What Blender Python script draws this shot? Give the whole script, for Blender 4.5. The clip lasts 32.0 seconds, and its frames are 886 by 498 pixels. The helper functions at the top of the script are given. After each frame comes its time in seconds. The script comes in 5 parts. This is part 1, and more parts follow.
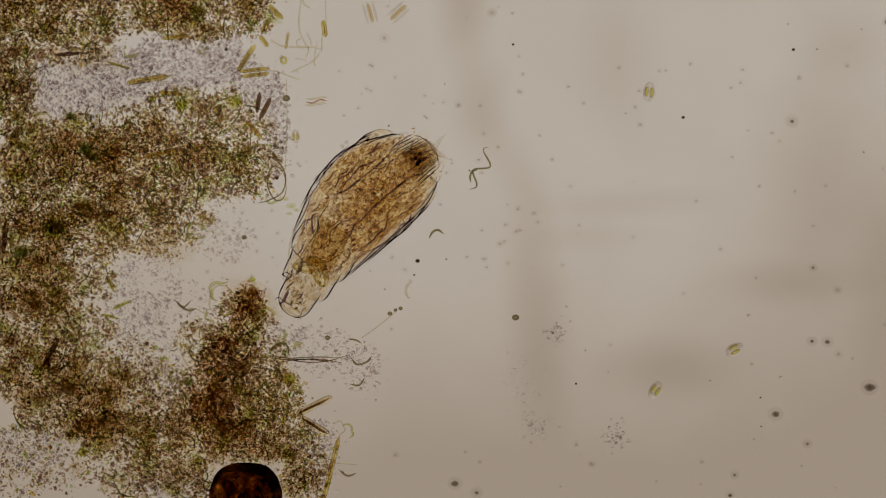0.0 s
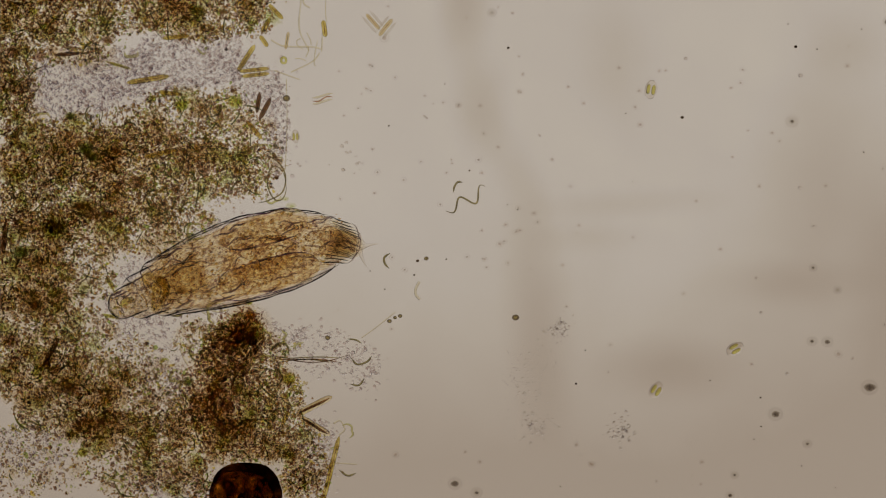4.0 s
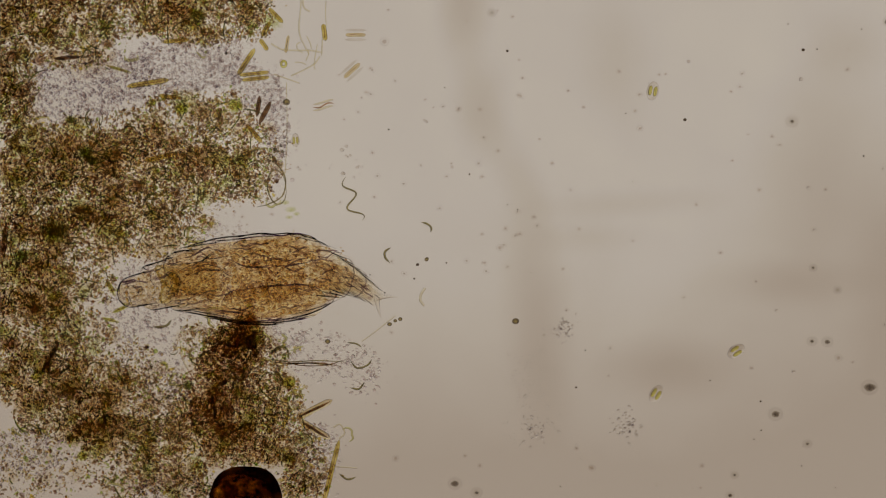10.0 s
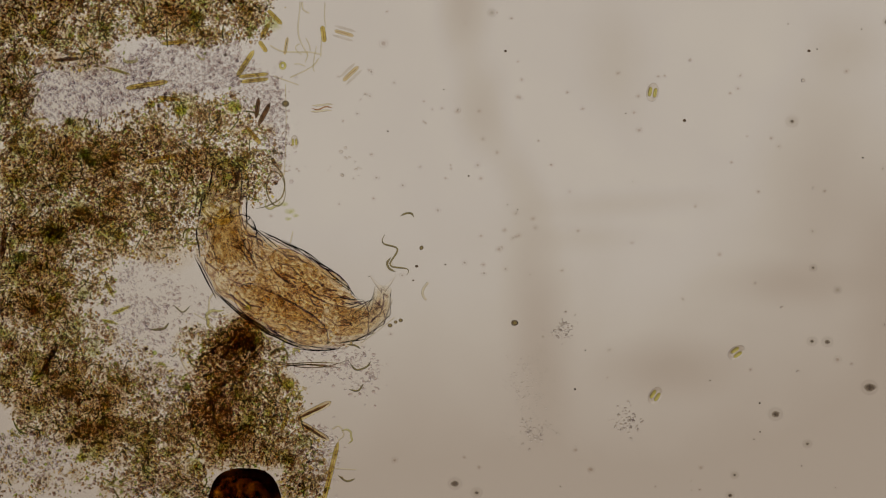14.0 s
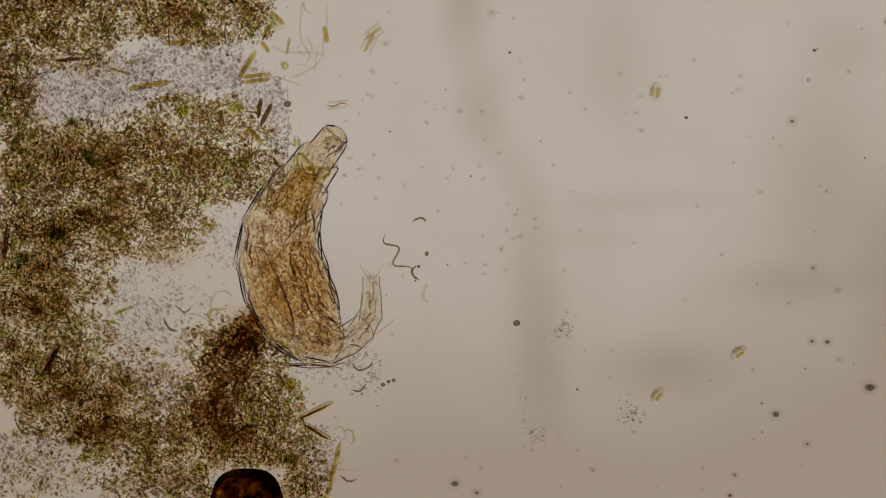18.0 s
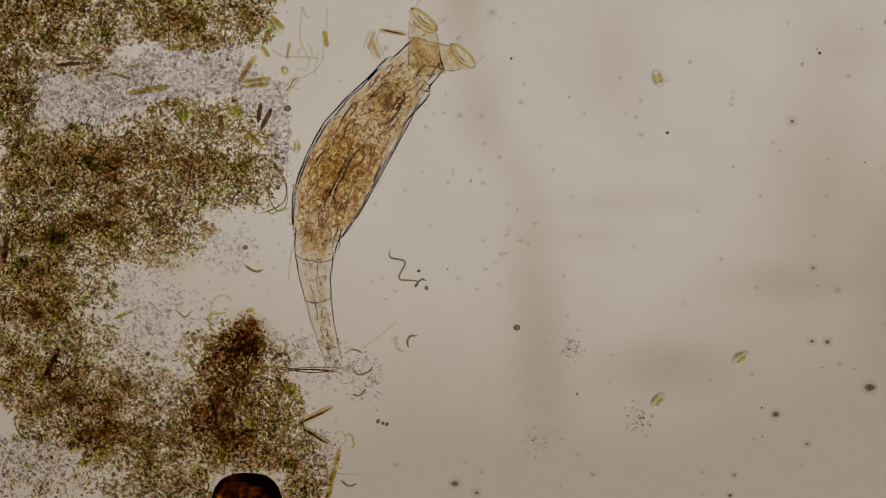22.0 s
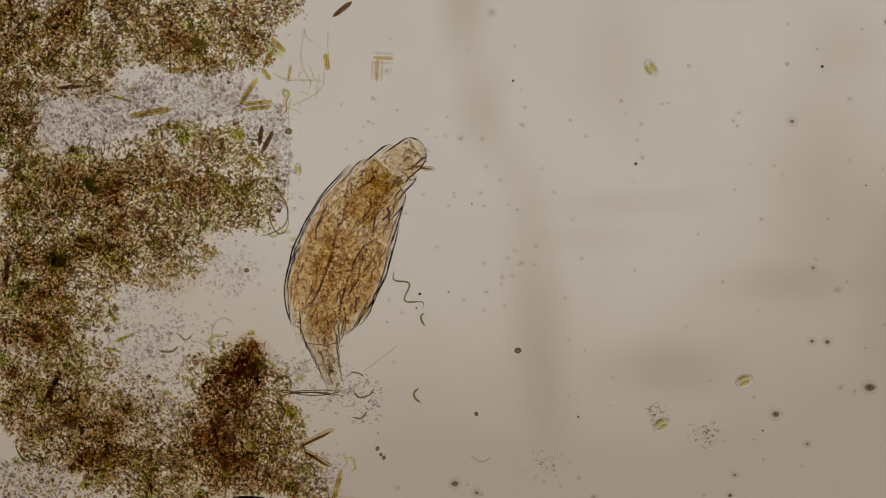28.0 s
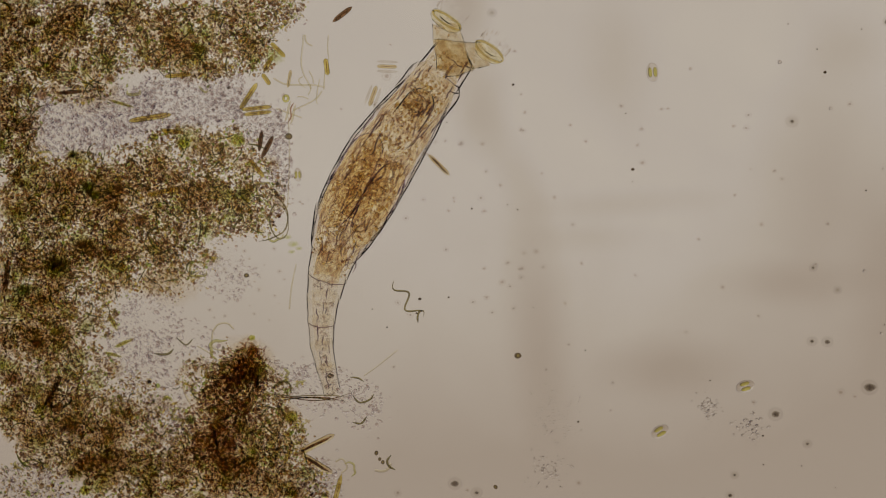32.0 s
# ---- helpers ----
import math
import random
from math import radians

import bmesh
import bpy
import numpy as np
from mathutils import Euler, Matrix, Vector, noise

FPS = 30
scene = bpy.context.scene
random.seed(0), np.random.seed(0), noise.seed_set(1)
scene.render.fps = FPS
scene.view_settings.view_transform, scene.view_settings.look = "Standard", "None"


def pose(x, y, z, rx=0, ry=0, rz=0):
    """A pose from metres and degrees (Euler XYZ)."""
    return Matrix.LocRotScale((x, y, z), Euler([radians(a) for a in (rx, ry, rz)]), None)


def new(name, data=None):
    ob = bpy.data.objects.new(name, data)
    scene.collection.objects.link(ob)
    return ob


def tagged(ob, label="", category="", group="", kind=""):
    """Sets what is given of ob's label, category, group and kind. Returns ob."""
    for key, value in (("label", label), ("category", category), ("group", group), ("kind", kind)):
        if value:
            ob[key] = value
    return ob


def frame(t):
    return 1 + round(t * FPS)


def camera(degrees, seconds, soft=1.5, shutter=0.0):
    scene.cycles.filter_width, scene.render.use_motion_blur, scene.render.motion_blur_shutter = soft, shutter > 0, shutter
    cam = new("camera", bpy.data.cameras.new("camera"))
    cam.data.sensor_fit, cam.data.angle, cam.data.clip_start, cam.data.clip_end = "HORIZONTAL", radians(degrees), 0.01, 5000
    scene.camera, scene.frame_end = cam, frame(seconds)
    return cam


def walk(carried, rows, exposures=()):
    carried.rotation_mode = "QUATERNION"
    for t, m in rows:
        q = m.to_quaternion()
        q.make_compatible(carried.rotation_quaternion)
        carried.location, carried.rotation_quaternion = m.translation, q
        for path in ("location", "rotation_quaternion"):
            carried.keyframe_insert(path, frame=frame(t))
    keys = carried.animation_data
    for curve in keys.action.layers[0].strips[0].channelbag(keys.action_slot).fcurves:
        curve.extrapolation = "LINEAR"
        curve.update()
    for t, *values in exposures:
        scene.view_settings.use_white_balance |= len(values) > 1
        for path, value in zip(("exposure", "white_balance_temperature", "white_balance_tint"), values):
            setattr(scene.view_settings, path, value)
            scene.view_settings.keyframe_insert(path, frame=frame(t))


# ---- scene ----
# A drop of pond water under a bright-field microscope, built at about 1500 : 1
# (one metre here is about 0.64 mm). Place units: P(x, y) counts millimetres
# from the upper left corner of the first view, y down.
EYE = 8.961


def P(x, y, z=0.0):
    k = (EYE - z) / EYE / 1000
    return Vector(((x - 784) * k, (441 - y) * k, z))


# ---- camera: the stage creeps under the lens, so lens and lamp share one path ----
SLIP = [(0, 0, 0), (3.5, 0, 0), (5.5, 0, 2), (6, 0, 5), (8, 0, 6), (9, 0, 6), (10.5, 0, 7), (12, -0.5, 8),
        (13, -1, 9), (14.5, -2, 10), (16.5, -3, 12), (17, 2, 10), (21, 2, 10), (21.5, 2, 10.5), (22, 2, 18),
        (22.5, 2, 22), (23, 2, 34), (23.5, 2.5, 37), (24, 3, 40), (24.5, 3, 45), (25, 3, 52), (25.5, 3.5, 60),
        (27.5, 4, 64.5), (28, 4, 58.5), (29, 4, 57), (30, 4, 56.5), (31, 4, 56.5), (31.5, 4, 59.5), (32, 4, 67.5)]


def slip(t):
    ts = [r[0] for r in SLIP]
    return (float(np.interp(t, ts, [r[1] for r in SLIP])), float(np.interp(t, ts, [r[2] for r in SLIP])))


def along(z):
    return [(t, pose(-dx / 1000, dy / 1000, z)) for t, dx, dy in SLIP]


cam = camera(10.0, 32.0, soft=1.05)
walk(cam, along(EYE))

# light must get through many thin clear layers
scene.cycles.max_bounces, scene.cycles.transmission_bounces, scene.cycles.transparent_max_bounces = 40, 40, 40

# ---- light: a lamp below the slide, and the dim room around ----
scene.view_settings.exposure = 0.0
world = bpy.data.worlds.new("dim_room")
scene.world = world
world.use_nodes = True
world.node_tree.nodes["Background"].inputs[0].default_value = (0.084, 0.061, 0.078, 1)
world.node_tree.nodes["Background"].inputs[1].default_value = 1.0

LAMP_Z, LENS_Z, LAMP_R = -8.0, -7.9, 2.0
LAMP_COLOUR, LAMP_POWER = (0.492, 0.432, 0.360, 1), 1.0


# ---- materials ----
def material(name):
    m = bpy.data.materials.new(name)
    m.use_nodes = True
    n = m.node_tree.nodes
    n.remove(n["Principled BSDF"])
    return m, n, m.node_tree.links, n["Material Output"]


def ramp(n, stops):
    r = n.new("ShaderNodeValToRGB")
    while len(r.color_ramp.elements) < len(stops):
        r.color_ramp.elements.new(0.5)
    for e, (p, c) in zip(r.color_ramp.elements, stops):
        e.position, e.color = p, (*c, 1)
    return r


def wet(name, stops, ior=1.06, rough=0.0, scale=40.0, bump=0.0, bump_scale=60.0, island=False, clear=0.0, each=False):
    """Wet see-through matter: it bends the lamp's light and takes colour from it."""
    m, n, l, out = material(name)
    if island:
        src = n.new("ShaderNodeNewGeometry").outputs["Random Per Island"]
    elif each:
        src = n.new("ShaderNodeObjectInfo").outputs["Random"]
    else:
        co = n.new("ShaderNodeTexCoord")
        tex = n.new("ShaderNodeTexNoise")
        tex.inputs["Scale"].default_value, tex.inputs["Detail"].default_value = scale, 4.0
        l.new(co.outputs["Object"], tex.inputs["Vector"])
        src = tex.outputs["Fac"]
    r = ramp(n, stops)
    l.new(src, r.inputs[0])
    b = n.new("ShaderNodeBsdfRefraction")
    b.inputs["IOR"].default_value, b.inputs["Roughness"].default_value = ior, rough
    l.new(r.outputs[0], b.inputs["Color"])
    if bump:
        co2 = n.new("ShaderNodeTexCoord")
        t2 = n.new("ShaderNodeTexNoise")
        t2.inputs["Scale"].default_value, t2.inputs["Detail"].default_value = bump_scale, 3.0
        l.new(co2.outputs["Object"], t2.inputs["Vector"])
        bp = n.new("ShaderNodeBump")
        bp.inputs["Distance"].default_value, bp.inputs["Strength"].default_value = bump, 1.0
        l.new(t2.outputs["Fac"], bp.inputs["Height"])
        l.new(bp.outputs[0], b.inputs["Normal"])
    last = b.outputs[0]
    if clear:
        tr = n.new("ShaderNodeBsdfTransparent")
        l.new(r.outputs[0], tr.inputs["Color"])
        mx = n.new("ShaderNodeMixShader")
        mx.inputs[0].default_value = clear
        l.new(last, mx.inputs[1])
        l.new(tr.outputs[0], mx.inputs[2])
        last = mx.outputs[0]
    l.new(last, out.inputs["Surface"])
    return m


def dye(name, stops, scale=40.0, thin=0.0, detail=5.0, rough=0.5, fade=0.0):
    """Soft see-through matter that only takes colour from the light. thin: half length over which it thins out to its ends along x. fade: share of its width over which it thins out to its rim."""
    m, n, l, out = material(name)
    r = ramp(n, stops)
    co = n.new("ShaderNodeTexCoord")
    tex = n.new("ShaderNodeTexNoise")
    tex.inputs["Scale"].default_value, tex.inputs["Detail"].default_value = scale, detail
    tex.inputs["Roughness"].default_value = rough
    l.new(co.outputs["Object"], tex.inputs["Vector"])
    l.new(tex.outputs["Fac"], r.inputs[0])
    b = n.new("ShaderNodeBsdfTransparent")
    col = r.outputs[0]
    if thin:
        xyz = n.new("ShaderNodeSeparateXYZ")
        l.new(co.outputs["Object"], xyz.inputs[0])
        ab = n.new("ShaderNodeMath")
        ab.operation = "ABSOLUTE"
        l.new(xyz.outputs["X"], ab.inputs[0])
        mr = n.new("ShaderNodeMapRange")
        mr.inputs["From Min"].default_value, mr.inputs["From Max"].default_value = thin, thin * 0.1
        l.new(ab.outputs[0], mr.inputs["Value"])
        mx = n.new("ShaderNodeMix")
        mx.data_type = "RGBA"
        mx.inputs[6].default_value = (1, 1, 1, 1)
        l.new(mr.outputs[0], mx.inputs[0])
        l.new(col, mx.inputs[7])
        col = mx.outputs[2]
    if fade:
        mp = n.new("ShaderNodeMapping")
        mp.inputs["Location"].default_value, mp.inputs["Scale"].default_value = (-1, -1, 0), (2, 2, 0)
        l.new(co.outputs["Generated"], mp.inputs[0])
        ln = n.new("ShaderNodeVectorMath")
        ln.operation = "LENGTH"
        l.new(mp.outputs[0], ln.inputs[0])
        rag = n.new("ShaderNodeMath")
        rag.operation = "MULTIPLY_ADD"
        rag.inputs[1].default_value = 1.1
        l.new(tex.outputs["Fac"], rag.inputs[0])
        l.new(ln.outputs["Value"], rag.inputs[2])
        mr = n.new("ShaderNodeMapRange")
        mr.inputs["From Min"].default_value, mr.inputs["From Max"].default_value = 1.42, 1.42 - fade
        l.new(rag.outputs[0], mr.inputs["Value"])
        mx = n.new("ShaderNodeMix")
        mx.data_type = "RGBA"
        mx.inputs[6].default_value = (1, 1, 1, 1)
        l.new(mr.outputs[0], mx.inputs[0])
        l.new(col, mx.inputs[7])
        col = mx.outputs[2]
    l.new(col, b.inputs["Color"])
    l.new(b.outputs[0], out.inputs["Surface"])
    return m


def tint(name, stops):
    """Soft grains, each of its own colour."""
    m, n, l, out = material(name)
    r = ramp(n, stops)
    r.color_ramp.interpolation = "CONSTANT"
    l.new(n.new("ShaderNodeNewGeometry").outputs["Random Per Island"], r.inputs[0])
    b = n.new("ShaderNodeBsdfTransparent")
    l.new(r.outputs[0], b.inputs["Color"])
    l.new(b.outputs[0], out.inputs["Surface"])
    return m


def grainy(name, stops, cells=110.0, stretch=0.6, thin=0.0, ior=0.0):
    """Packed granules: darker between them, paler in their middles, with patches. thin: half length over which it thins out along x."""
    m, n, l, out = material(name)
    co = n.new("ShaderNodeTexCoord")
    mp = n.new("ShaderNodeMapping")
    mp.inputs["Scale"].default_value = (stretch, 1, 1)
    l.new(co.outputs["Object"], mp.inputs[0])
    warp = n.new("ShaderNodeTexNoise")
    warp.inputs["Scale"].default_value, warp.inputs["Detail"].default_value = 60.0, 2.0
    l.new(mp.outputs[0], warp.inputs["Vector"])
    ad = n.new("ShaderNodeVectorMath")
    ad.operation = "MULTIPLY_ADD"
    ad.inputs[1].default_value = (0.014, 0.014, 0.014)
    l.new(warp.outputs["Color"], ad.inputs[0])
    l.new(mp.outputs[0], ad.inputs[2])
    vo = n.new("ShaderNodeTexVoronoi")
    vo.feature = "DISTANCE_TO_EDGE"
    vo.inputs["Scale"].default_value = cells
    l.new(ad.outputs[0], vo.inputs["Vector"])
    patch = n.new("ShaderNodeTexNoise")
    patch.inputs["Scale"].default_value, patch.inputs["Detail"].default_value, patch.inputs["Roughness"].default_value = 42.0, 5.0, 0.75
    l.new(mp.outputs[0], patch.inputs["Vector"])
    sh = n.new("ShaderNodeMapRange")
    sh.inputs["From Min"].default_value, sh.inputs["From Max"].default_value = 0.32, 0.68
    sh.inputs["To Min"].default_value, sh.inputs["To Max"].default_value = -0.18, 0.40
    l.new(patch.outputs["Fac"], sh.inputs["Value"])
    sm = n.new("ShaderNodeMath")
    sm.operation = "ADD"
    l.new(vo.outputs["Distance"], sm.inputs[0])
    l.new(sh.outputs[0], sm.inputs[1])
    r = ramp(n, stops)
    l.new(sm.outputs[0], r.inputs[0])
    col = r.outputs[0]
    if thin:
        xyz = n.new("ShaderNodeSeparateXYZ")
        l.new(co.outputs["Object"], xyz.inputs[0])
        ab = n.new("ShaderNodeMath")
        ab.operation = "ABSOLUTE"
        l.new(xyz.outputs["X"], ab.inputs[0])
        mr = n.new("ShaderNodeMapRange")
        mr.inputs["From Min"].default_value, mr.inputs["From Max"].default_value = thin, thin * 0.1
        l.new(ab.outputs[0], mr.inputs["Value"])
        mx = n.new("ShaderNodeMix")
        mx.data_type = "RGBA"
        mx.inputs[6].default_value = (1, 1, 1, 1)
        l.new(mr.outputs[0], mx.inputs[0])
        l.new(col, mx.inputs[7])
        col = mx.outputs[2]
    if ior:
        b = n.new("ShaderNodeBsdfRefraction")
        b.inputs["IOR"].default_value, b.inputs["Roughness"].default_value = ior, 0.0
    else:
        b = n.new("ShaderNodeBsdfTransparent")
    l.new(col, b.inputs["Color"])
    l.new(b.outputs[0], out.inputs["Surface"])
    return m


CUTICLE = wet("cuticle", [(0.3, (0.975, 0.965, 0.96)), (0.7, (0.995, 0.99, 0.98))], ior=1.045, scale=30, bump=0.0006, bump_scale=60)
INNER = wet("inner_skin", [(0.3, (0.99, 0.985, 0.98)), (0.7, (1.0, 0.998, 0.995))], ior=1.045, scale=30, bump=0.0006, bump_scale=60)
GUT = grainy("gut", [(0.0, (0.62, 0.48, 0.42)), (0.11, (0.925, 0.83, 0.66)), (0.23, (0.992, 0.962, 0.84)), (0.48, (1.0, 0.992, 0.955))], cells=80, stretch=0.65, thin=0.076)
STOMACH = grainy("stomach", [(0.0, (0.84, 0.73, 0.62)), (0.14, (0.96, 0.90, 0.77)), (0.30, (0.995, 0.975, 0.90)), (0.6, (1.0, 0.99, 0.97))], cells=85, stretch=0.7, ior=1.006)
GLAND = grainy("yolk", [(0.0, (0.82, 0.71, 0.62)), (0.14, (0.955, 0.90, 0.77)), (0.30, (0.995, 0.975, 0.90)), (0.6, (1.0, 0.99, 0.97))], cells=95, stretch=0.8, ior=1.016)
RECTUM = grainy("hind_gut", [(0.0, (0.80, 0.66, 0.54)), (0.16, (0.93, 0.84, 0.67)), (0.34, (0.985, 0.95, 0.83)), (0.65, (1.0, 0.985, 0.94))], cells=95, stretch=0.7)
BLADDER = wet("bladder_skin", [(0.3, (0.95, 0.92, 0.88)), (0.7, (0.99, 0.98, 0.96))], ior=1.022, scale=60, bump=0.001, bump_scale=80)
FLECK = wet("fleck", [(0.0, (0.72, 0.56, 0.44)), (0.5, (0.86, 0.74, 0.60)), (1.0, (0.78, 0.66, 0.68))], ior=1.045, island=True)
RIM = wet("wheel_rim", [(0.3, (0.86, 0.80, 0.54)), (0.7, (0.96, 0.92, 0.74))], ior=1.022, scale=60, bump=0.0012, bump_scale=90)
FOOTSKIN = wet("foot_skin", [(0.3, (0.975, 0.965, 0.94)), (0.7, (0.995, 0.99, 0.975))], ior=1.032, scale=30, bump=0.0005, bump_scale=70)
GRANULE = wet("granule", [(0.0, (0.92, 0.82, 0.52)), (0.4, (0.98, 0.94, 0.78)), (0.75, (0.90, 0.78, 0.56)), (1.0, (0.99, 0.97, 0.92))], ior=1.045, island=True)
FOLD = wet("skin_fold", [(0.35, (0.58, 0.48, 0.55)), (0.65, (0.88, 0.83, 0.84))], ior=1.065, scale=25)
TISSUE = dye("pale_tissue", [(0.36, (0.84, 0.74, 0.60)), (0.45, (0.955, 0.915, 0.80)), (0.54, (0.99, 0.97, 0.91)), (0.66, (1.0, 0.995, 0.98))], scale=110, detail=5.0, rough=0.8)
FLOC = dye("soft_floc", [(0.36, (0.84, 0.76, 0.67)), (0.45, (0.93, 0.89, 0.82)), (0.52, (0.975, 0.955, 0.90)), (0.60, (1.0, 0.99, 0.98))], scale=150, detail=6.0, rough=0.9, fade=0.6)
MOSS = dye("green_floc", [(0.36, (0.66, 0.70, 0.40)), (0.48, (0.86, 0.88, 0.64)), (0.60, (0.98, 0.98, 0.94))], scale=120, detail=6.0, rough=0.9, fade=0.7)
FELT = dye("brown_felt", [(0.36, (0.72, 0.62, 0.50)), (0.45, (0.87, 0.80, 0.69)), (0.52, (0.95, 0.91, 0.83)), (0.60, (0.99, 0.98, 0.95))], scale=90, detail=8.0, rough=0.95, fade=0.9)
LOBE = wet("corona_tissue", [(0.35, (0.95, 0.92, 0.78)), (0.65, (0.99, 0.975, 0.89))], ior=1.016, scale=90, bump=0.0016, bump_scale=90)
WALL = dye("gland_wall", [(0.36, (0.30, 0.21, 0.33)), (0.48, (0.55, 0.44, 0.56)), (0.62, (0.92, 0.88, 0.91))], scale=45)
BROWN = dye("brown_lump", [(0.36, (0.46, 0.32, 0.24)), (0.50, (0.68, 0.53, 0.41)), (0.62, (0.90, 0.82, 0.70))], scale=130, detail=5.0, rough=0.9, fade=0.7)
SPOT = dye("dark_pigment", [(0.3, (0.30, 0.14, 0.20)), (0.7, (0.52, 0.30, 0.34))], scale=80, fade=0.6)
GRIT = wet("detritus", [(0.0, (0.70, 0.52, 0.34)), (0.18, (0.89, 0.77, 0.57)), (0.40, (0.96, 0.92, 0.82)), (0.6, (0.98, 0.97, 0.94)),
                        (0.72, (0.82, 0.85, 0.54)), (0.80, (0.98, 0.97, 0.95)), (1.0, (0.80, 0.66, 0.50))], ior=1.055, island=True)
DARK = wet("humus", [(0.0, (0.74, 0.61, 0.52)), (0.4, (0.89, 0.78, 0.66)), (0.75, (0.83, 0.71, 0.62)), (1.0, (0.95, 0.88, 0.74))], ior=1.048, island=True)
CLEAR = wet("clear_grain", [(0.0, (0.99, 0.985, 0.99)), (0.6, (0.97, 0.955, 0.96)), (1.0, (0.92, 0.88, 0.87))], ior=1.028, island=True)
FIBRE = wet("fibre", [(0.0, (0.55, 0.45, 0.20)), (0.35, (0.85, 0.80, 0.45)), (0.65, (0.50, 0.52, 0.20)), (1.0, (0.95, 0.92, 0.85))], ior=1.10, island=True)
DIATOM = wet("diatom_amber", [(0.3, (0.70, 0.60, 0.22)), (0.6, (0.96, 0.91, 0.60))], ior=1.06, scale=60)
TINT = tint("tinted_grain", [(0.0, (0.76, 0.68, 0.56)), (0.16, (0.91, 0.87, 0.77)), (0.34, (0.86, 0.81, 0.82)), (0.48, (0.94, 0.91, 0.76)),
                             (0.58, (0.80, 0.86, 0.54)), (0.70, (0.95, 0.94, 0.95)), (0.84, (0.76, 0.68, 0.66)), (0.91, (0.95, 0.90, 0.56))])
FAINT = dye("faint_tissue", [(0.38, (0.94, 0.91, 0.85)), (0.48, (0.985, 0.972, 0.945)), (0.58, (1.0, 0.995, 0.985))], scale=95, rough=0.8)
MASTAX = dye("chewing_organ", [(0.38, (0.68, 0.50, 0.38)), (0.50, (0.92, 0.82, 0.66)), (0.60, (0.98, 0.96, 0.90))], scale=90, rough=0.85, fade=0.8)
STALK = wet("stalk_skin", [(0.38, (0.95, 0.91, 0.83)), (0.48, (0.975, 0.955, 0.90)), (0.6, (0.992, 0.985, 0.955))], ior=1.018, scale=50, bump=0.0018, bump_scale=50)
RUST = dye("rust_shell", [(0.3, (0.66, 0.48, 0.34)), (0.7, (0.86, 0.72, 0.56))], scale=60)
VEIL = dye("halo_band_tint", [(0.3, (0.90, 0.88, 0.85)), (0.7, (0.96, 0.95, 0.93))], scale=60)
DIATOM_PALE = wet("diatom_pale", [(0.3, (0.88, 0.80, 0.55)), (0.6, (0.96, 0.92, 0.80))], ior=1.05, scale=60)
DIATOM_DARK = wet("diatom_dark", [(0.3, (0.30, 0.21, 0.15)), (0.6, (0.64, 0.50, 0.36))], ior=1.07, scale=60)
GREEN = dye("green_cell", [(0.36, (0.52, 0.56, 0.16)), (0.5, (0.82, 0.83, 0.40)), (0.62, (0.97, 0.97, 0.76))], scale=150, rough=0.8, fade=0.35)
DEEP = dye("deep_green_cell", [(0.36, (0.26, 0.36, 0.12)), (0.5, (0.48, 0.55, 0.22)), (0.62, (0.74, 0.76, 0.42))], scale=130, rough=0.8, fade=0.6)
MOSS_AMBER = dye("amber_cell", [(0.36, (0.60, 0.36, 0.12)), (0.5, (0.84, 0.62, 0.28)), (0.62, (0.96, 0.84, 0.52))], scale=120, rough=0.8, fade=0.5)
YELLOW = wet("yellow_plastid", [(0.3, (0.80, 0.79, 0.36)), (0.65, (0.96, 0.95, 0.66))], ior=1.06, scale=90)
PEARL = wet("clear_bead", [(0.0, (0.99, 0.98, 0.97)), (1.0, (0.93, 0.91, 0.89))], ior=1.060, island=True)
LOOP = wet("pale_olive_tube", [(0.35, (0.84, 0.84, 0.58)), (0.65, (0.96, 0.955, 0.84))], ior=1.040, scale=40)
AMBER = wet("egg_shell", [(0.34, (0.07, 0.025, 0.008)), (0.50, (0.22, 0.10, 0.03)), (0.60, (0.52, 0.30, 0.08)), (0.72, (0.82, 0.56, 0.18))], ior=1.10, scale=42, bump=0.0012, bump_scale=60)
THREAD = wet("clear_thread", [(0.3, (0.93, 0.91, 0.80)), (0.7, (0.985, 0.975, 0.92))], ior=1.034, scale=30)
WORM = wet("olive_thread", [(0.3, (0.55, 0.52, 0.35)), (0.7, (0.80, 0.76, 0.55))], ior=1.12, scale=30)
BLACK = dye("black_speck", [(0.3, (0.32, 0.26, 0.22)), (0.7, (0.52, 0.46, 0.40))], scale=90)


def haze(name, stops):
    """Round specks: out-of-focus blur and halo rings painted as tint from the middle outwards."""
    m, n, l, out = material(name)
    co = n.new("ShaderNodeTexCoord")
    mp = n.new("ShaderNodeMapping")
    mp.inputs["Location"].default_value, mp.inputs["Scale"].default_value = (-1, -1, 0), (2, 2, 0)
    l.new(co.outputs["Generated"], mp.inputs[0])
    ln = n.new("ShaderNodeVectorMath")
    ln.operation = "LENGTH"
    l.new(mp.outputs[0], ln.inputs[0])
    r = ramp(n, stops)
    l.new(ln.outputs["Value"], r.inputs[0])
    b = n.new("ShaderNodeBsdfTransparent")
    l.new(r.outputs[0], b.inputs["Color"])
    l.new(b.outputs[0], out.inputs["Surface"])
    return m


